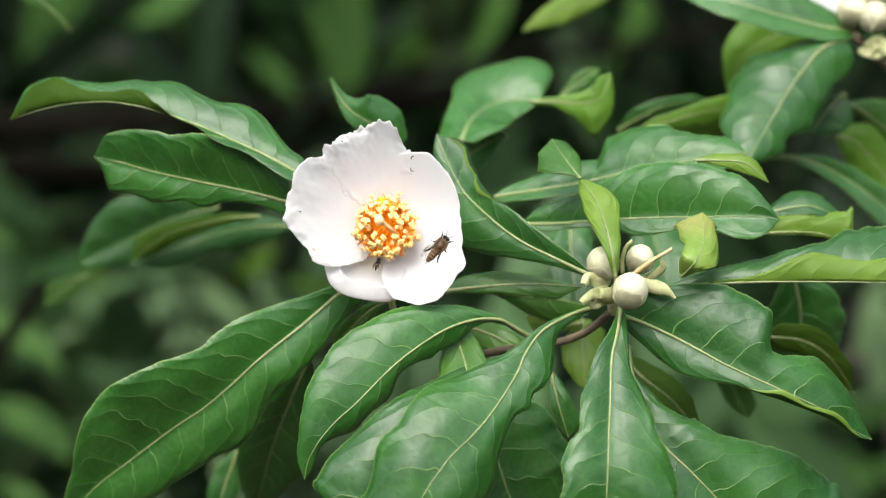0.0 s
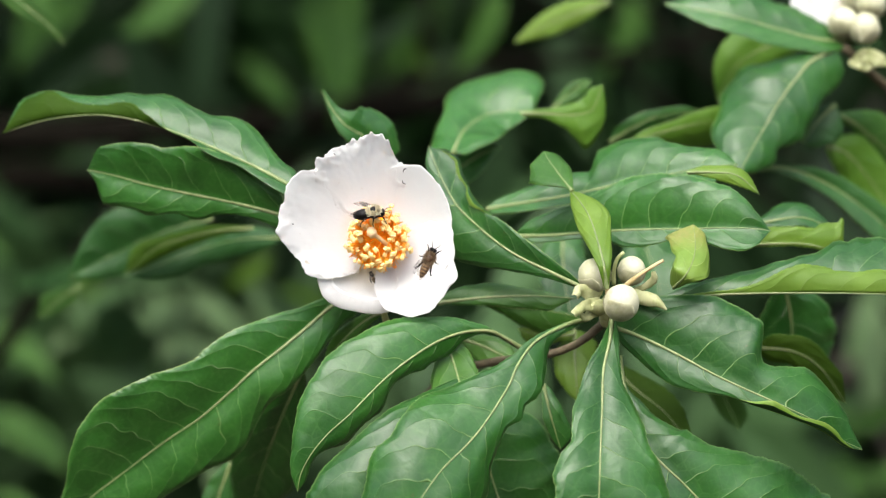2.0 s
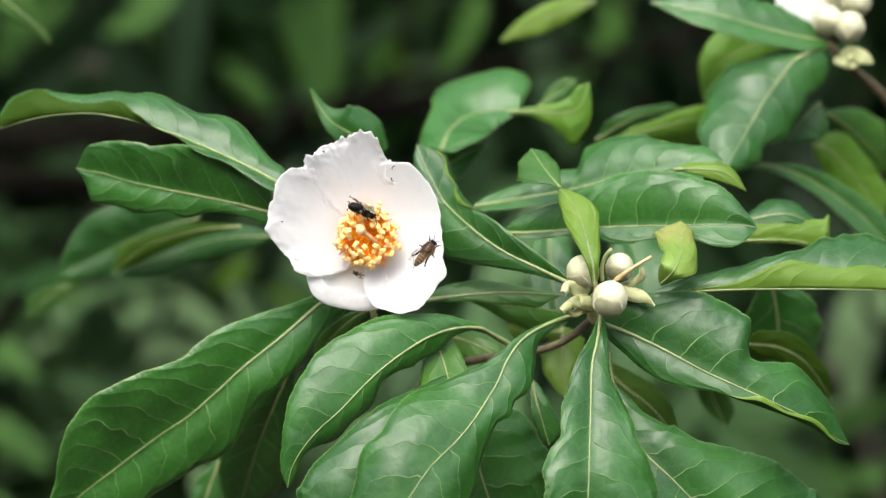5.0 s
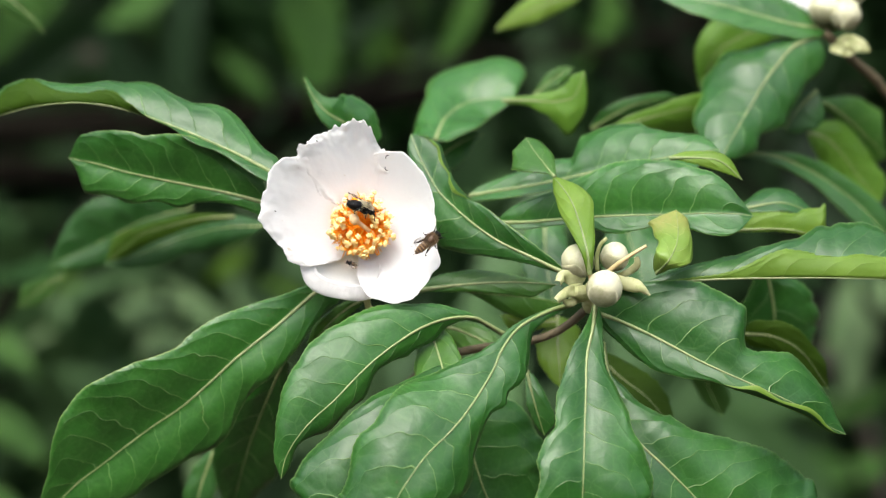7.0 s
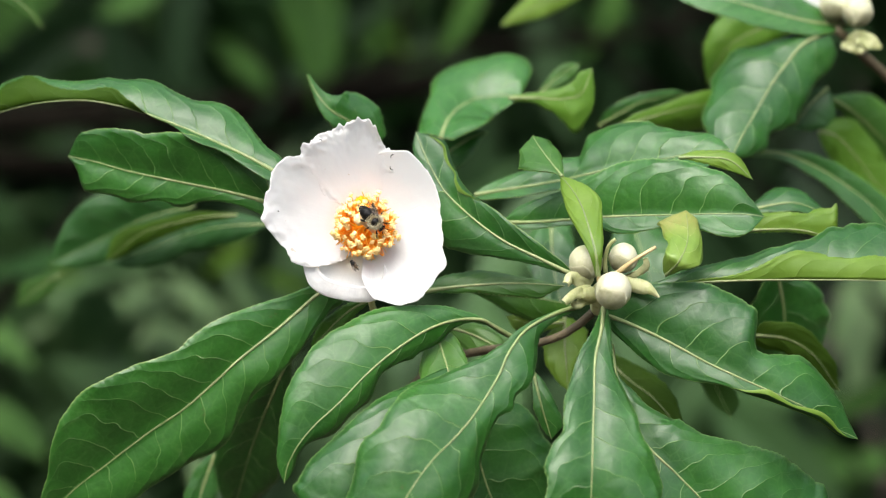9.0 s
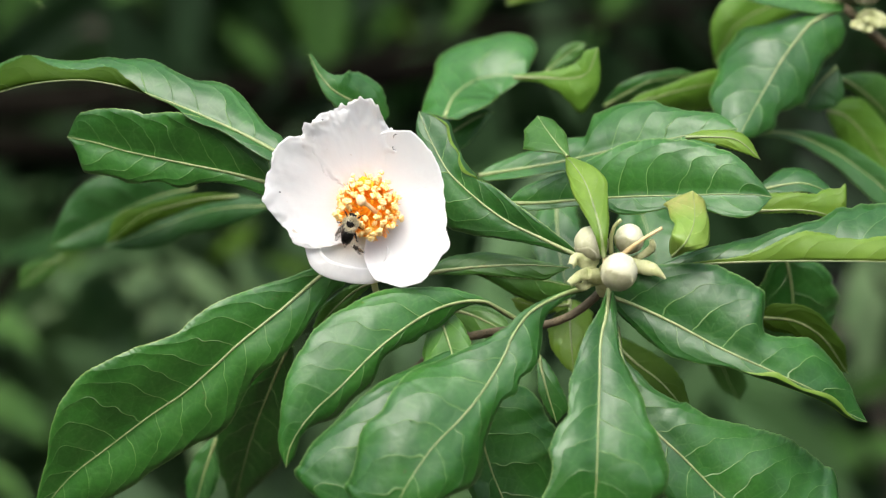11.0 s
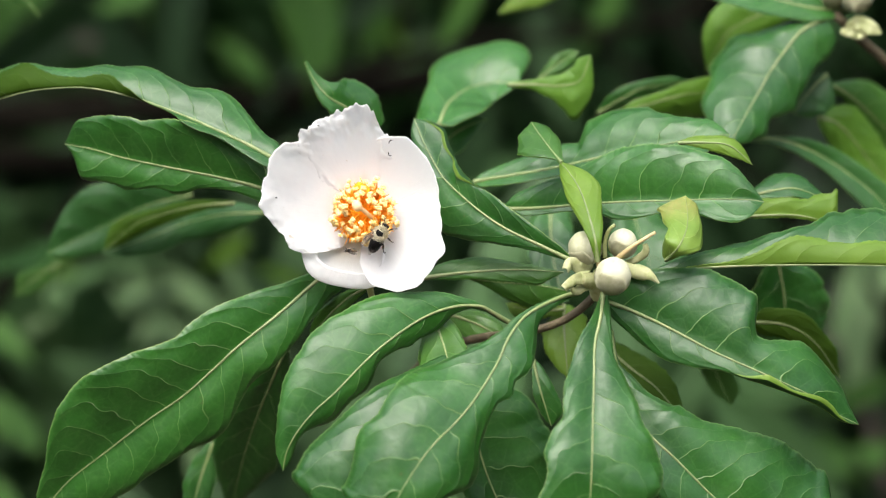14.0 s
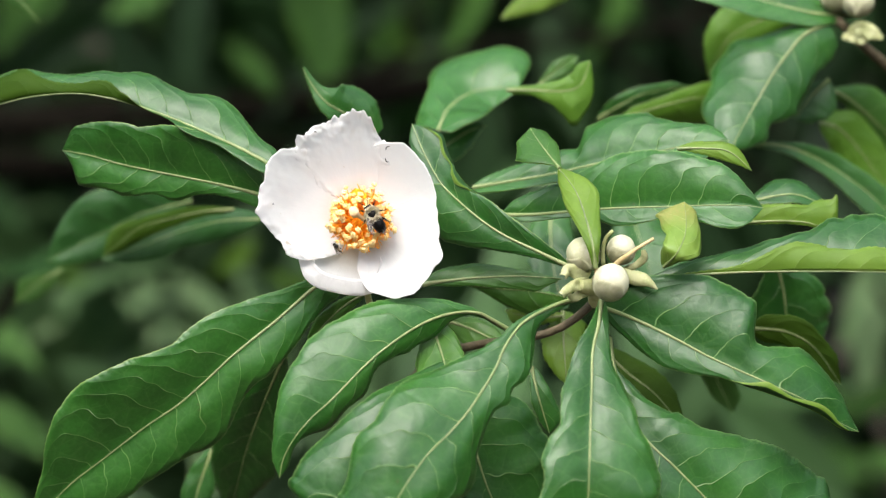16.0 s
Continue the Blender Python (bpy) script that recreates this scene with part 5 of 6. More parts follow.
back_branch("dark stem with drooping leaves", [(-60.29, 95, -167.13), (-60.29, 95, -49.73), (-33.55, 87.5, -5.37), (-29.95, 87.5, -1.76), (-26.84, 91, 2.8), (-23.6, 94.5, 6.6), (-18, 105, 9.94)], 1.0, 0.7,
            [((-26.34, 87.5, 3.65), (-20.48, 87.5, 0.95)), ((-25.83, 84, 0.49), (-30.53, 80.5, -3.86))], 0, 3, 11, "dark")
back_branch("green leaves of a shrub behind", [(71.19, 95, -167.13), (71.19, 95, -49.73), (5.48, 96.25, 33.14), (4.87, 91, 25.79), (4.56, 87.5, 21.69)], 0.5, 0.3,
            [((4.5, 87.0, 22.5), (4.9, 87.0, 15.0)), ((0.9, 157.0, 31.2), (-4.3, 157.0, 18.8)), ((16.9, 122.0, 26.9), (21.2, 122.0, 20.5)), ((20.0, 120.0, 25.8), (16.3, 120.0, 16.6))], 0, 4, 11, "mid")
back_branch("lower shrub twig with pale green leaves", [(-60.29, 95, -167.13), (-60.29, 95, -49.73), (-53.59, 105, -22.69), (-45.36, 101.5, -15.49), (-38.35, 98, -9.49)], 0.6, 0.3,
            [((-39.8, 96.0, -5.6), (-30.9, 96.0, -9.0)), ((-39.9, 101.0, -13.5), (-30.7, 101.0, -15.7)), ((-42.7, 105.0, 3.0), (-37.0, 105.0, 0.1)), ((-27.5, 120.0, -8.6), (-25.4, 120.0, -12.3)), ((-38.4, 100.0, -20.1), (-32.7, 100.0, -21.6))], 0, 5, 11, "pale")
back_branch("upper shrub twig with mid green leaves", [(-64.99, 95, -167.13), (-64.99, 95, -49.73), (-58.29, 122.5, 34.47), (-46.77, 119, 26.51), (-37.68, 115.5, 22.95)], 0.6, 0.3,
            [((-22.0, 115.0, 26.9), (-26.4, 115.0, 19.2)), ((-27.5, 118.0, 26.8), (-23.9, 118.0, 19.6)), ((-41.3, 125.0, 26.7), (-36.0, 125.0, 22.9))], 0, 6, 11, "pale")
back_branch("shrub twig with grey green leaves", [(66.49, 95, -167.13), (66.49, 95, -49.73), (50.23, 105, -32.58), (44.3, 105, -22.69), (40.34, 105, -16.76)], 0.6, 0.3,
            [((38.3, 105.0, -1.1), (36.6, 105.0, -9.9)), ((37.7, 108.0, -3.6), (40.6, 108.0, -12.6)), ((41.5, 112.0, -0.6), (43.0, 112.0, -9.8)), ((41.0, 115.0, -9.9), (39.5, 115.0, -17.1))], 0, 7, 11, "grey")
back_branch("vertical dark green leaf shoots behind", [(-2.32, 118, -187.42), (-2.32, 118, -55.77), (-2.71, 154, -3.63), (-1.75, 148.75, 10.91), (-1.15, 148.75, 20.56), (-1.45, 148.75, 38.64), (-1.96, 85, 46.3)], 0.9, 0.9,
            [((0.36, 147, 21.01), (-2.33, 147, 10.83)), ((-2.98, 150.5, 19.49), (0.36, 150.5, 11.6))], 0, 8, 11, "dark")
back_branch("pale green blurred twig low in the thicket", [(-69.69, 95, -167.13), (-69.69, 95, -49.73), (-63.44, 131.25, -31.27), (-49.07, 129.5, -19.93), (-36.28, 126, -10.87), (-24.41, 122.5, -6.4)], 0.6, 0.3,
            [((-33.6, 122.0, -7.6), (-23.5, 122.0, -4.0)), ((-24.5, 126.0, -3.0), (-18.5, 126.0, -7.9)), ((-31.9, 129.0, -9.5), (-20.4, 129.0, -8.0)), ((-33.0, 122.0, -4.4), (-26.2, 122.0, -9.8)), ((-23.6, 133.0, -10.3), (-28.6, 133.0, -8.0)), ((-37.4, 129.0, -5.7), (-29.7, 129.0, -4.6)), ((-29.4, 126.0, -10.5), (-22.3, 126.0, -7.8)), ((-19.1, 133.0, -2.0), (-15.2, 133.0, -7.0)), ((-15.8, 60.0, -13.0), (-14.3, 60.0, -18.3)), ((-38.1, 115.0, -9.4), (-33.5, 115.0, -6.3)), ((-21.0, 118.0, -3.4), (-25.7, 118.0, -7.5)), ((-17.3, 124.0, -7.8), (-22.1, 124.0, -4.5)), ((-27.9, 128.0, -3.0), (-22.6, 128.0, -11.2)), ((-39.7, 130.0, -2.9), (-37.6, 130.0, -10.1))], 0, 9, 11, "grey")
# two thick branches added to darken the black shadows at the left
back_branch("thick dark bare branch standing in for shade", [(-79.08, 95, -167.13), (-79.08, 95, -49.73), (-73.51, 136.5, 1.2), (-61.12, 133, 10.77), (-50.97, 133, 12.74), (-40.82, 133, 12.18), (-29.54, 133, 13.31), (-20.52, 133, 12.74), (-8.24, 136.5, 14.37), (4.42, 140, 16.91)], 3.2, 1.6,
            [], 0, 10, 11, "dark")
back_branch("low thick dark bare branch standing in for shade", [(-79.08, 95, -167.13), (-79.08, 95, -49.73), (-76.85, 147, -2.33), (-63.94, 143.5, 5.37), (-53.32, 143.5, 7.73), (-42.7, 143.5, 8.32), (-30.91, 143.5, 7.73), (-22.98, 147, 9.64), (-9.96, 150.5, 9.17), (0.99, 154, 7.45)], 2.8, 1.4,
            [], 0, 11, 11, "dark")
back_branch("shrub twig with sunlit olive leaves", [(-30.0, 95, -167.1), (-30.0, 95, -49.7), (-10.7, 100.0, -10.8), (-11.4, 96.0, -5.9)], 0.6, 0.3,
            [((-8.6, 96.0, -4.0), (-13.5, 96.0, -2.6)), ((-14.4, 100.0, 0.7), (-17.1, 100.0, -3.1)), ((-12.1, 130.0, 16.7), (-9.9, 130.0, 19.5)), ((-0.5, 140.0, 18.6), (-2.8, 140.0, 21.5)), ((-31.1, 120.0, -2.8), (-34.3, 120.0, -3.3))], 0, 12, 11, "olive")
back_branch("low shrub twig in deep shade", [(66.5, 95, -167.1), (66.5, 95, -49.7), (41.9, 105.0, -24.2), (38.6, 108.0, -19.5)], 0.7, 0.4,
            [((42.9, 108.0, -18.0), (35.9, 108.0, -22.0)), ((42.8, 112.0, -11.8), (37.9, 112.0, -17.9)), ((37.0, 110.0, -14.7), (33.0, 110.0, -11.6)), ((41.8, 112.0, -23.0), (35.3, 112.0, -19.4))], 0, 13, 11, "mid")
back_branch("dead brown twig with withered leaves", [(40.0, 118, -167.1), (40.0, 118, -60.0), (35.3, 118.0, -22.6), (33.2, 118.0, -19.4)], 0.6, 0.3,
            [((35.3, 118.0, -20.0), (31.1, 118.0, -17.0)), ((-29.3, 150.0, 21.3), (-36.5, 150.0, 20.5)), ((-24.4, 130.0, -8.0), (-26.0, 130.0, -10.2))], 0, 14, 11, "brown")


def thicket(name, label, count, y0, y1, x0, x1, z0, z1, size, seed, tone, spread=1.0):
    """Far foliage: many small blades that grow in clumps, one mesh."""
    rng = np.random.default_rng(seed)
    clumps = np.stack([rng.uniform(x0, x1, 160), rng.uniform(y0, y1, 160), rng.uniform(z0, z1, 160)], 1)
    pick = rng.integers(0, 160, count)
    at = clumps[pick] + rng.normal(0, 1, (count, 3)) * np.array((0.22, 0.16, 0.2)) * spread
    at[:, 2] = np.maximum(at[:, 2], 0.05)
    d = rng.normal(0, 1, (count, 3))
    d[:, 2] -= 0.5
    d /= np.linalg.norm(d, axis=1)[:, None]
    n = rng.normal(0, 1, (count, 3)) + np.array((0, -0.5, 1.1))
    side = np.cross(n, d)
    side /= np.linalg.norm(side, axis=1)[:, None]
    up = np.cross(d, side)
    L = size * rng.uniform(0.7, 1.25, count)[:, None]
    W = L * 0.19
    pts = [at, at + d * L * 0.35 + side * W * 0.9 + up * L * 0.05, at + d * L * 0.7 + side * W * 0.8, at + d * L - up * L * 0.08,
           at + d * L * 0.7 - side * W * 0.8, at + d * L * 0.35 - side * W * 0.9 + up * L * 0.05, at + d * L * 0.5 - up * L * 0.03]
    verts = np.stack(pts, 1).reshape(-1, 3)
    faces = []
    for i in range(count):
        o = 7 * i
        faces += [(o, o + 6, o + 1), (o + 1, o + 6, o + 2), (o + 2, o + 6, o + 3), (o + 3, o + 6, o + 4), (o + 4, o + 6, o + 5), (o + 5, o + 6, o)]
    me = bpy.data.meshes.new(name)
    me.from_pydata(verts.tolist(), [], faces)
    me.materials.append(tone)
    return tagged(new(name, me), label, "foliage", kind="stuff")


def thicket_material(name, dark, light, veil):
    m = Nodes(name)
    rnd = m.put("ShaderNodeNewGeometry").outputs["Random Per Island"]
    co = m.put("ShaderNodeTexCoord").outputs["Object"]
    col = m.mix(rnd, dark, light)
    col = m.mix(m.ramp(m.noise(co, 3.0, 2.0), 0.35, 0.7, 0.0, 0.6), col, veil)
    m.link(col, m.bsdf.inputs["Base Color"])
    m.bsdf.inputs["Roughness"].default_value = 0.65
    m.bsdf.inputs["Specular IOR Level"].default_value = 0.25
    tr = m.put("ShaderNodeBsdfTranslucent")
    m.link(col, tr.inputs[0])
    mixer = m.put("ShaderNodeMixShader")
    mixer.inputs[0].default_value = 0.25
    m.link(m.bsdf.outputs[0], mixer.inputs[1])
    m.link(tr.outputs[0], mixer.inputs[2])
    m.link(mixer.outputs[0], m.out.inputs[0])
    return m.mat


def unseen_tree_belt(count, seed):
    """An unseen ring of trees added to block low light, one mesh of large leaf sprays."""
    rng = np.random.default_rng(seed)
    a, r = rng.uniform(0, 6.2832, count), rng.uniform(4.2, 7.5, count)
    at = np.stack([r * np.cos(a), r * np.sin(a), rng.uniform(0, 1, count) ** 0.8 * (2.6 + 1.6 * np.sin(a * 3 + 1) + 0.16 * r ** 1.3)], 1)
    at = at[~((at[:, 1] > 0) & (np.abs(at[:, 0]) < 2.2))]
    d = rng.normal(0, 1, at.shape)
    d /= np.linalg.norm(d, axis=1)[:, None]
    s = np.cross(d, rng.normal(0, 1, at.shape))
    s *= 0.14 / np.linalg.norm(s, axis=1)[:, None]
    verts = np.stack([at, at + d * 0.22 + s, at + d * 0.5, at + d * 0.22 - s], 1).reshape(-1, 3)
    verts[:, 2] = np.maximum(verts[:, 2], 0.03)
    me = bpy.data.meshes.new("unseen_tree_belt")
    me.from_pydata(verts.tolist(), [], [(4 * i, 4 * i + 1, 4 * i + 2, 4 * i + 3) for i in range(len(at))])
    me.materials.append(THICKET)
    return tagged(new("unseen_tree_belt", me), "unseen ring of dark green tree foliage added to block light", "foliage", kind="stuff")


# THICKET's near-black greens hold the deep shade; LOW is a lighter copy
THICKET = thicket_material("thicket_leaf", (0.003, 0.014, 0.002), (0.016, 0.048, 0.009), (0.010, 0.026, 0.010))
LOW = thicket_material("undergrowth_leaf", (0.018, 0.054, 0.012), (0.055, 0.112, 0.036), (0.046, 0.078, 0.038))
unseen_tree_belt(9000, 9)
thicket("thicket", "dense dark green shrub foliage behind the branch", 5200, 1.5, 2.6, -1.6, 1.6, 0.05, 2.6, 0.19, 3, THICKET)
thicket("undergrowth", "pale green undergrowth below the branch", 1200, 0.95, 1.5, -0.9, 0.1, 0.25, 0.90, 0.18, 4, LOW, 0.6)
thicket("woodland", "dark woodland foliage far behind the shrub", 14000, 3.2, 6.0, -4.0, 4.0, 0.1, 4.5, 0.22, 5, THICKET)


# ---- insects, built along +x with the back up (+z) ----
def fuzz_into(bm, centre, size, count, length, seed, mat=0, keep=None):
    """Short hairs over a lump."""
    rng = random.Random(seed)
    for _ in range(count):
        n = Vector((rng.gauss(0, 1), rng.gauss(0, 1), rng.gauss(0, 1))).normalized()
        if keep and not keep(n):
            continue
        q = Vector(centre) + Vector((n.x * size[0], n.y * size[1], n.z * size[2])) * 0.96
        d = (n + Vector((-0.35, 0, 0.1)) + 0.3 * Vector((rng.gauss(0, 1), rng.gauss(0, 1), rng.gauss(0, 1)))).normalized()
        s = d.orthogonal().normalized() * length * 0.15
        tip = q + d * length * rng.uniform(0.7, 1.2)
        bm.faces.new((bm.verts.new(q - s), bm.verts.new(q + s), bm.verts.new(tip))).material_index = mat


def leg_into(bm, pts, r):
    p, length = curve_through(pts, 12)
    tube_into(bm, p, [r * (1.0 if i < 4 else 1.25 if i < 7 else 0.6) for i in range(12)], 6)


def wing_bm(length, width, lift):
    bm = bmesh.new()
    n = 14
    rows = []
    for i in range(n + 1):
        s = i / n
        w = width * math.sin(math.pi * min(1.0, 0.06 + 0.90 * s ** 0.8)) ** 0.7
        rows.append([bm.verts.new((-length * s, w * (k - 0.35) , lift * s + 0.0003 * math.sin(k * 9 + s * 8))) for k in (0, 0.33, 0.66, 1.0)])
    for a, b in zip(rows, rows[1:]):
        for k in range(3):
            bm.faces.new((a[k], b[k], b[k + 1], a[k + 1]))
    bmesh.ops.solidify(bm, geom=bm.faces[:], thickness=0.00004)
    return bm


def insect(name, label, L, shell, fur, abdomen_fur, fat, spread, reach, bands=None, hairs=500, pollen=False, wings=None):
    """Head, thorax, ringed abdomen, two pairs of wings, six legs and feelers. L: body length in metres."""
    ob = thing(name, Matrix.Identity(4), label, "insect")
    bm = bmesh.new()
    tc, ts = (0.13 * L, 0, 0.02 * L), (0.20 * L, 0.185 * L * fat, 0.175 * L * fat)
    ball_into(bm, tc, ts, 0, 12, 16, 0.05)
    bald = lambda n: not (n.z > 0.80 and abs(n.x + 0.15) < 0.5) and (fat < 1.05 or n.z > 0.22)
    thorax = part("thorax", bm, shell, ob, "dark thorax")
    bm = bmesh.new()
    fuzz_into(bm, tc, ts, hairs, 0.10 * L, 1, 0, bald)
    part("fur", bm, fur, thorax, "pale greyish yellow fur")
    bm = bmesh.new()
    ball_into(bm, (0.385 * L, 0, -0.03 * L), (0.085 * L, 0.115 * L, 0.10 * L), 0, 9, 12, 0.06)
    for sy in (-1, 1):
        ball_into(bm, (0.41 * L, sy * 0.088 * L, 0.0), (0.05 * L, 0.035 * L, 0.07 * L), 0, 7, 9)
    head = part("head", bm, BLACK, ob)
    for sy in (-1, 1):
        bm = bmesh.new()
        leg_into(bm, [(0.45 * L, sy * 0.03 * L, 0.03 * L), (0.53 * L, sy * 0.09 * L, 0.08 * L), (0.66 * L, sy * 0.15 * L, 0.04 * L)], 0.009 * L)
        part("feeler", bm, BLACK, head)
    # the abdomen: overlapping rings that taper to the tail
    bm = bmesh.new()
    n, sides = 26, 18
    rows = []
    for i in range(n + 1):
        s = i / n
        r = (0.175 * fat if fat > 1 else 0.125) * L * (math.sin(math.pi * (0.20 + 0.80 * s) ** 0.95) ** 0.55 if s < 1 else 0.02)
        r *= 1 + 0.045 * ((s * 5.2) % 1.0)
        x, z = 0.0 * L - 0.54 * L * s, 0.0 - 0.07 * L * s * s
        rows.append([bm.verts.new((x, r * math.cos(2 * math.pi * k / sides), z + 0.86 * r * math.sin(2 * math.pi * k / sides))) for k in range(sides)])
    for i, (a, b) in enumerate(zip(rows, rows[1:])):
        for k in range(sides):
            f = bm.faces.new((a[k], a[(k + 1) % sides], b[(k + 1) % sides], b[k]))
            f.material_index = 1 if bands and (i / n * 5.2) % 1.0 < bands else 0
    bm.faces.new(rows[0])
    bm.faces.new(rows[-1][::-1])
    bmesh.ops.recalc_face_normals(bm, faces=bm.faces[:])
    belly = part("abdomen", bm, (shell, abdomen_fur), ob, "ringed dark abdomen")
    bm = bmesh.new()
    fuzz_into(bm, (-0.09 * L, 0, 0.02 * L), (0.08 * L, 0.18 * L, 0.15 * L), hairs // 3, 0.05 * L, 2, 1)
    fuzz_into(bm, (-0.33 * L, 0, -0.02 * L), (0.20 * L, 0.16 * L, 0.13 * L), hairs // 5, 0.035 * L, 3)
    part("fur", bm, (abdomen_fur, fur), belly)
    for sy in (-1, 1):
        for k, (wl_, ww, ang) in enumerate(((0.62, 0.20, spread), (0.42, 0.15, spread + 16))):
            w = part("forewing" if k == 0 else "hindwing", wing_bm(wl_ * L, ww * L, 0.05 * L), wings or WING, ob, "smoky brown clear wing" if not wings else "clear veined wing")
            w.matrix_local = Matrix.Translation(((0.10 - 0.07 * k) * L, sy * 0.12 * L, (0.17 - 0.02 * k) * L)) @ pose(0, 0, 0, sy * 10, 0, -sy * ang)
            if sy < 0:
                w.matrix_local = w.matrix_local @ Matrix.Diagonal((1, -1, 1, 1))
        for k, (x0, xa, ya, xb, yb) in enumerate(((0.24, 0.38, 0.22, 0.46, 0.30), (0.12, 0.10, 0.30, 0.06, 0.42), (0.02, -0.16, 0.26, -0.34, 0.36))):
            bm = bmesh.new()
            leg_into(bm, [(x0 * L, sy * 0.10 * L, -0.08 * L), (xa * L, sy * ya * reach * L, -0.02 * L), (xb * L, sy * yb * reach * L, -0.16 * L), ((xb + 0.03) * L, sy * (yb + 0.05) * reach * L, -0.22 * L)],
                     (0.026 if k == 2 else 0.020) * L)
            leg = part("leg", bm, BLACK, ob)
            if pollen and k == 2:
                bm = bmesh.new()
                ball_into(bm, ((x0 - 0.22) * L, sy * 0.26 * L, -0.06 * L), (0.055 * L, 0.035 * L, 0.04 * L), 0, 6, 8, 0.3)
                part("pollen_load", bm, FUR, leg, "pale pollen load")
    return ob


bumblebee = insect("bumblebee", "black bumblebee with pale yellowish furry thorax on the flower", 0.0132, BLACK, FUR, BLACK, 1.12, 17, 0.9, hairs=3600, pollen=True)
honeybee = insect("honeybee", "brown honeybee with banded abdomen on a white petal", 0.0134, BROWN, TAN, BAND, 0.80, 12, 0.68, bands=0.34, hairs=900, wings=PALE_WING)
small_bee = insect("small_bee", "tiny dark bee at the foot of the stamens", 0.0050, BLACK, TAN, TAN, 1.0, 10, 0.6, bands=0.25, hairs=150)


def on_flower(x, y, z, heading, pitch=0.0, roll=0.0):
    """An insect's pose in the plant's space (cm): back to the lens, heading counted from +x towards up."""
    h = radians(heading)
    m = Matrix(((math.cos(h), -math.sin(h), 0), (0, 0, -1), (math.sin(h), math.cos(h), 0))).to_4x4()
    return SPOT @ Matrix.Translation(Vector((x, y, z)) * 0.01) @ m @ pose(0, 0, 0, 0, pitch, 0) @ pose(0, 0, 0, roll, 0, 0)


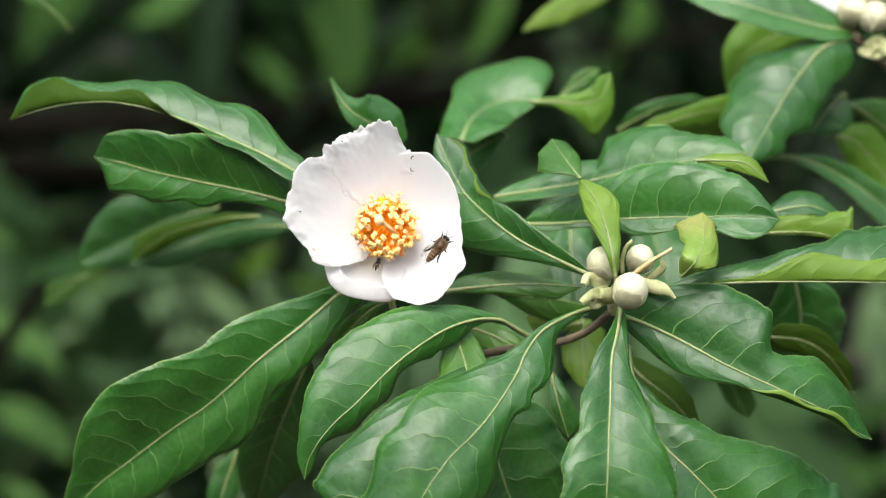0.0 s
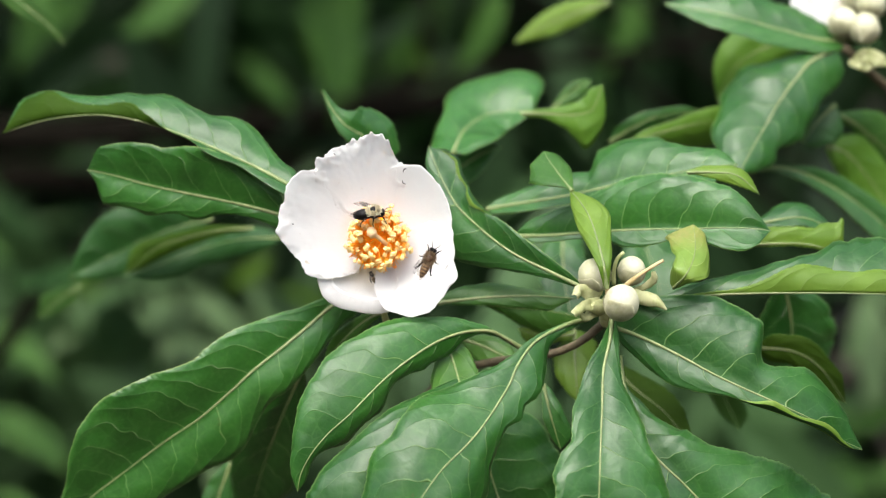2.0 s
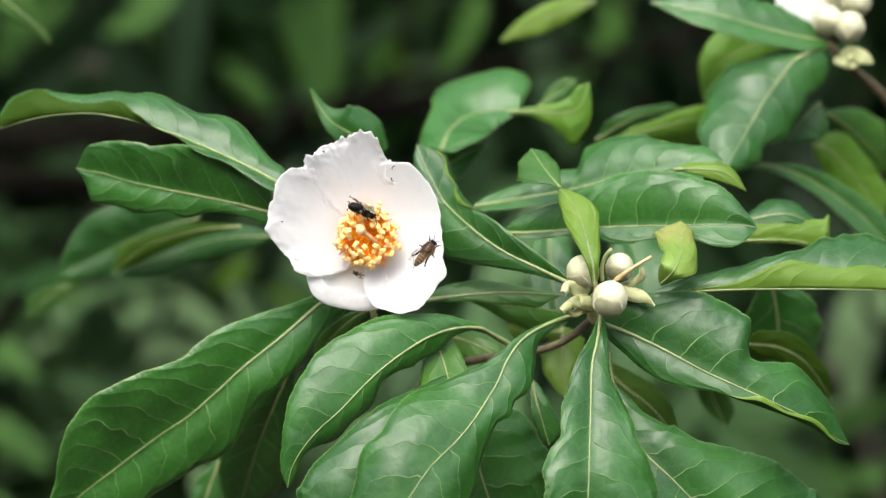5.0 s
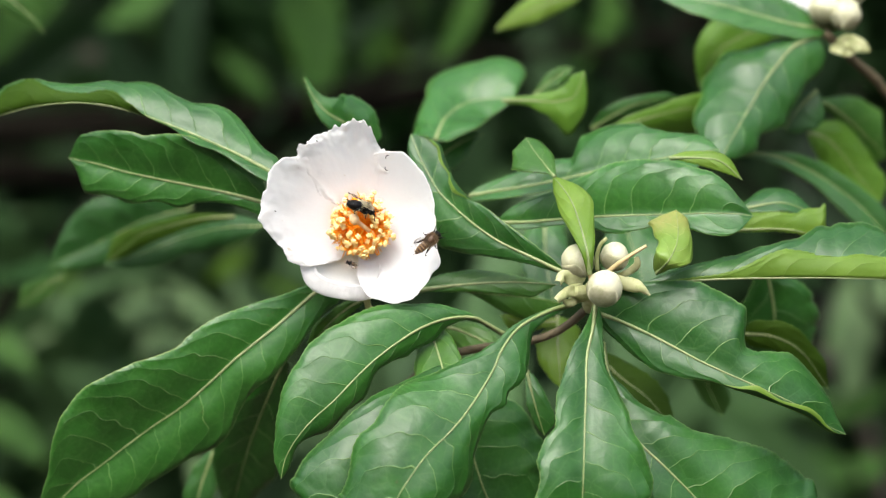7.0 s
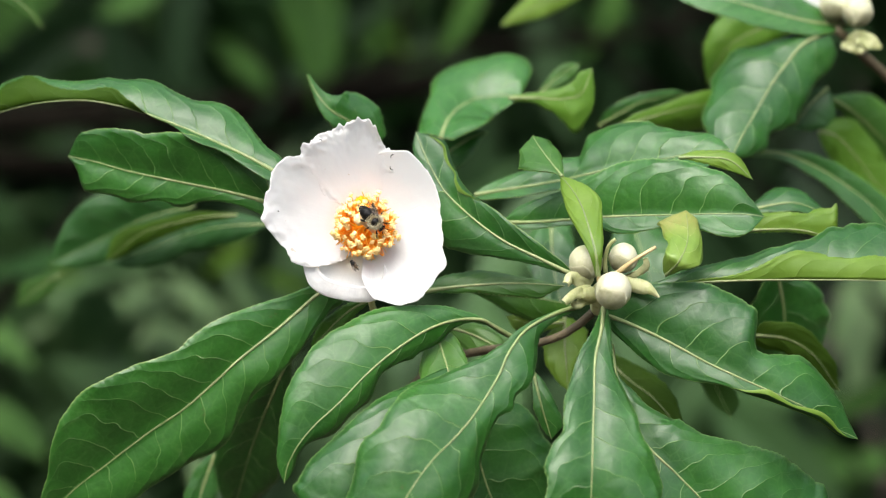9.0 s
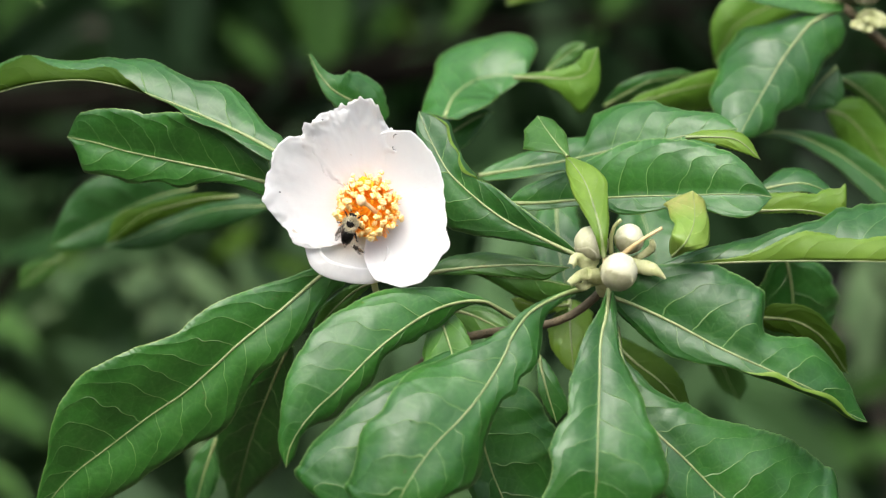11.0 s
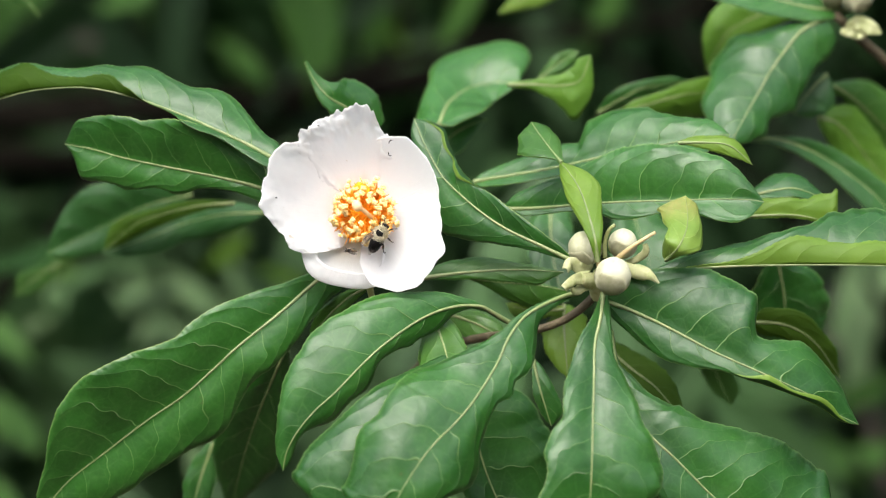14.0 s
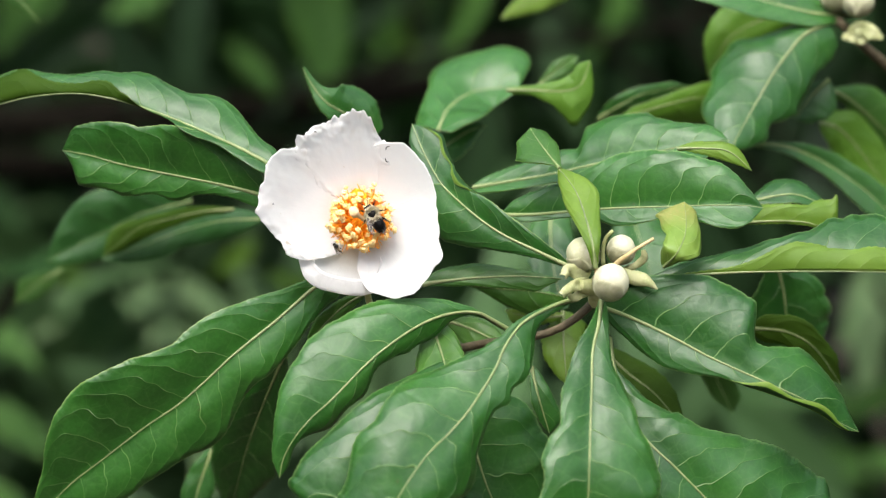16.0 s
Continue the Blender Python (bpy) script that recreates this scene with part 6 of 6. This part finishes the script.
def motions():
    walk(bumblebee, [(t, on_flower(*row)) for t, *row in [
        (0, -25.521, -2, 0.252, 5),
        (0.2, -14.936, -2, 1.302, 5),
        (0.3, -9.922, -2, 1.458, 5),
        (0.4, -8.046, -2, 1.34, 10),
        (0.5, -4.198, -1.6, 1.708, 40),
        (0.6, -2.392, -1.2, 1.638, 95),
        (0.7, -3.322, -1, 1.565, 90),
        (0.8, -3.294, -0.5, 1.262, 85),
        (1, -3.27, -0.5, 1.247, 100),
        (1.2, -3.806, -0.5, 1.038, 55),
        (1.5, -3.109, -0.5, 1.374, 40),
        (1.8, -2.888, -0.5, 1.519, 20, 0, -20),
        (2, -2.685, -0.5, 1.983, 5, 0, -50),
        (2.5, -2.608, -0.5, 1.85, -12, 20, -75),
        (3, -2.466, -0.5, 1.811, -22, 28, -95),
        (3.5, -2.493, -0.5, 1.809, -28, 30, -95),
        (4, -2.49, -0.5, 1.754, -20, 28, -90),
        (4.2, -2.582, -0.5, 1.984, -20, 28, -90),
        (5.3, -2.506, -0.5, 1.997, -30, 28, -90),
        (6.3, -2.384, -0.5, 1.86, -42, 28, -85),
        (6.5, -2.266, -0.5, 1.902, -42, 28, -85),
        (7, -2.318, -0.5, 1.687, -22, 30, -80),
        (7.2, -2.404, -0.5, 1.764, -18, 25, -55),
        (7.4, -2.397, -0.5, 1.77, -12, 10, -15),
        (7.7, -2.066, -0.5, 1.514, 0),
        (8, -1.888, -0.5, 1.393, 22, 0, -15),
        (8.5, -2.008, -0.5, 1.394, 18, 0, -10),
        (8.8, -2.189, -0.5, 1.302, -10),
        (9, -2.073, -0.5, 1.211, -45),
        (9.2, -1.878, -0.5, 0.865, -50),
        (9.9, -2.325, -0.5, 0.509, 0),
        (10.6, -2.926, -0.5, 0.27, 45),
        (11.3, -3.136, -0.5, 0.031, 85),
        (11.5, -3.12, -0.5, 0.211, 70),
        (12, -2.885, -0.5, 0.029, 55),
        (12.3, -2.809, -0.5, 0.081, 85, 15, 10),
        (12.5, -2.532, -0.5, -0.083, 110, 35, 22),
        (13, -2.501, -0.5, -0.034, 115, 32, 25),
        (13.5, -2.521, -0.5, 0.101, 105, 10, 12),
        (13.8, -2.205, -0.5, -0.032, 45),
        (14, -1.742, -0.5, -0.084, 60, 0, -15),
        (14.2, -1.911, -0.5, 0.19, 95),
        (14.5, -1.503, -0.5, 0.539, 90),
        (15, -1.843, -0.5, 1.112, 120),
        (15.5, -1.623, -0.5, 0.915, 152, 15, 0),
        (16, -1.796, -0.5, 0.948, 122, 10),
    ]])
    walk(honeybee, [(t, on_flower(*row)) for t, *row in [
        (0, -0.209, -0.9, 0.023, 50),
        (0.5, -0.269, -0.9, 0.12, 55),
        (1, -0.318, -0.9, -0.01, 62),
        (1.5, -0.268, -0.9, -0.05, 60),
        (2, -0.303, -0.9, -0.031, 65),
        (2.5, -0.291, -0.9, 0.016, 58),
        (3, -0.332, -0.9, -0.025, 58),
        (3.5, -0.316, -0.9, -0, 56),
        (4, -0.313, -0.9, -0.035, 56),
        (4.2, -0.267, -0.9, -0.063, 55),
        (5.3, 0.177, -0.9, 0.343, 48),
        (6.3, 0.527, -0.9, 0.552, 40),
        (6.5, 0.575, -0.9, 0.641, 40),
        (7, 0.424, -0.9, 0.222, 40),
        (7.2, 0.429, -0.9, 0.231, 55),
        (7.3, 0.5, -0.9, 0.12, 60),
        (7.4, 0.448, -1.5, -0.176, 55),
        (7.5, -0.392, -3, -2.408, 50),
        (7.7, -4.121, -6, -7.976, 60),
        (8, -9.889, -6, -21.015, 80),
        (9, -31.467, 0, -70.41, 80),
        (16, -38.323, 0, -88.324, 80),
    ]])
    walk(small_bee, [(t, on_flower(*row)) for t, *row in [
        (0, -2.705, -0.35, -0.606, 70),
        (1, -2.673, -0.35, -0.592, 80),
        (2, -2.601, -0.35, -0.636, 110),
        (2.5, -2.642, -0.35, -0.612, 150),
        (3, -2.732, -0.35, -0.631, 160),
        (4, -2.757, -0.35, -0.616, 160),
        (4.2, -2.733, -0.35, -0.643, 160),
        (6.3, -2.754, -0.35, -0.641, 165),
        (6.5, -2.731, -0.35, -0.668, 165),
        (7, -2.756, -0.35, -0.644, 160),
        (7.5, -2.782, -0.35, -0.647, 140),
        (8, -2.831, -0.35, -0.645, 130),
        (8.5, -2.828, -0.35, -0.661, 135),
        (9, -2.82, -0.35, -0.646, 130),
        (9.2, -2.807, -0.35, -0.783, 120),
        (10.3, -2.763, -0.35, -0.654, 140),
        (11.5, -2.769, -0.35, -0.834, 150),
        (13.5, -2.941, -0.35, -0.56, 170),
        (14, -2.892, -0.35, -0.625, 175),
        (14.5, -3.066, -0.35, -0.315, 160),
        (15, -3.273, -0.35, -0.287, 140),
        (15.5, -3.345, -0.35, -0.274, 130),
        (16, -3.314, -0.35, -0.246, 130),
    ]])


motions()
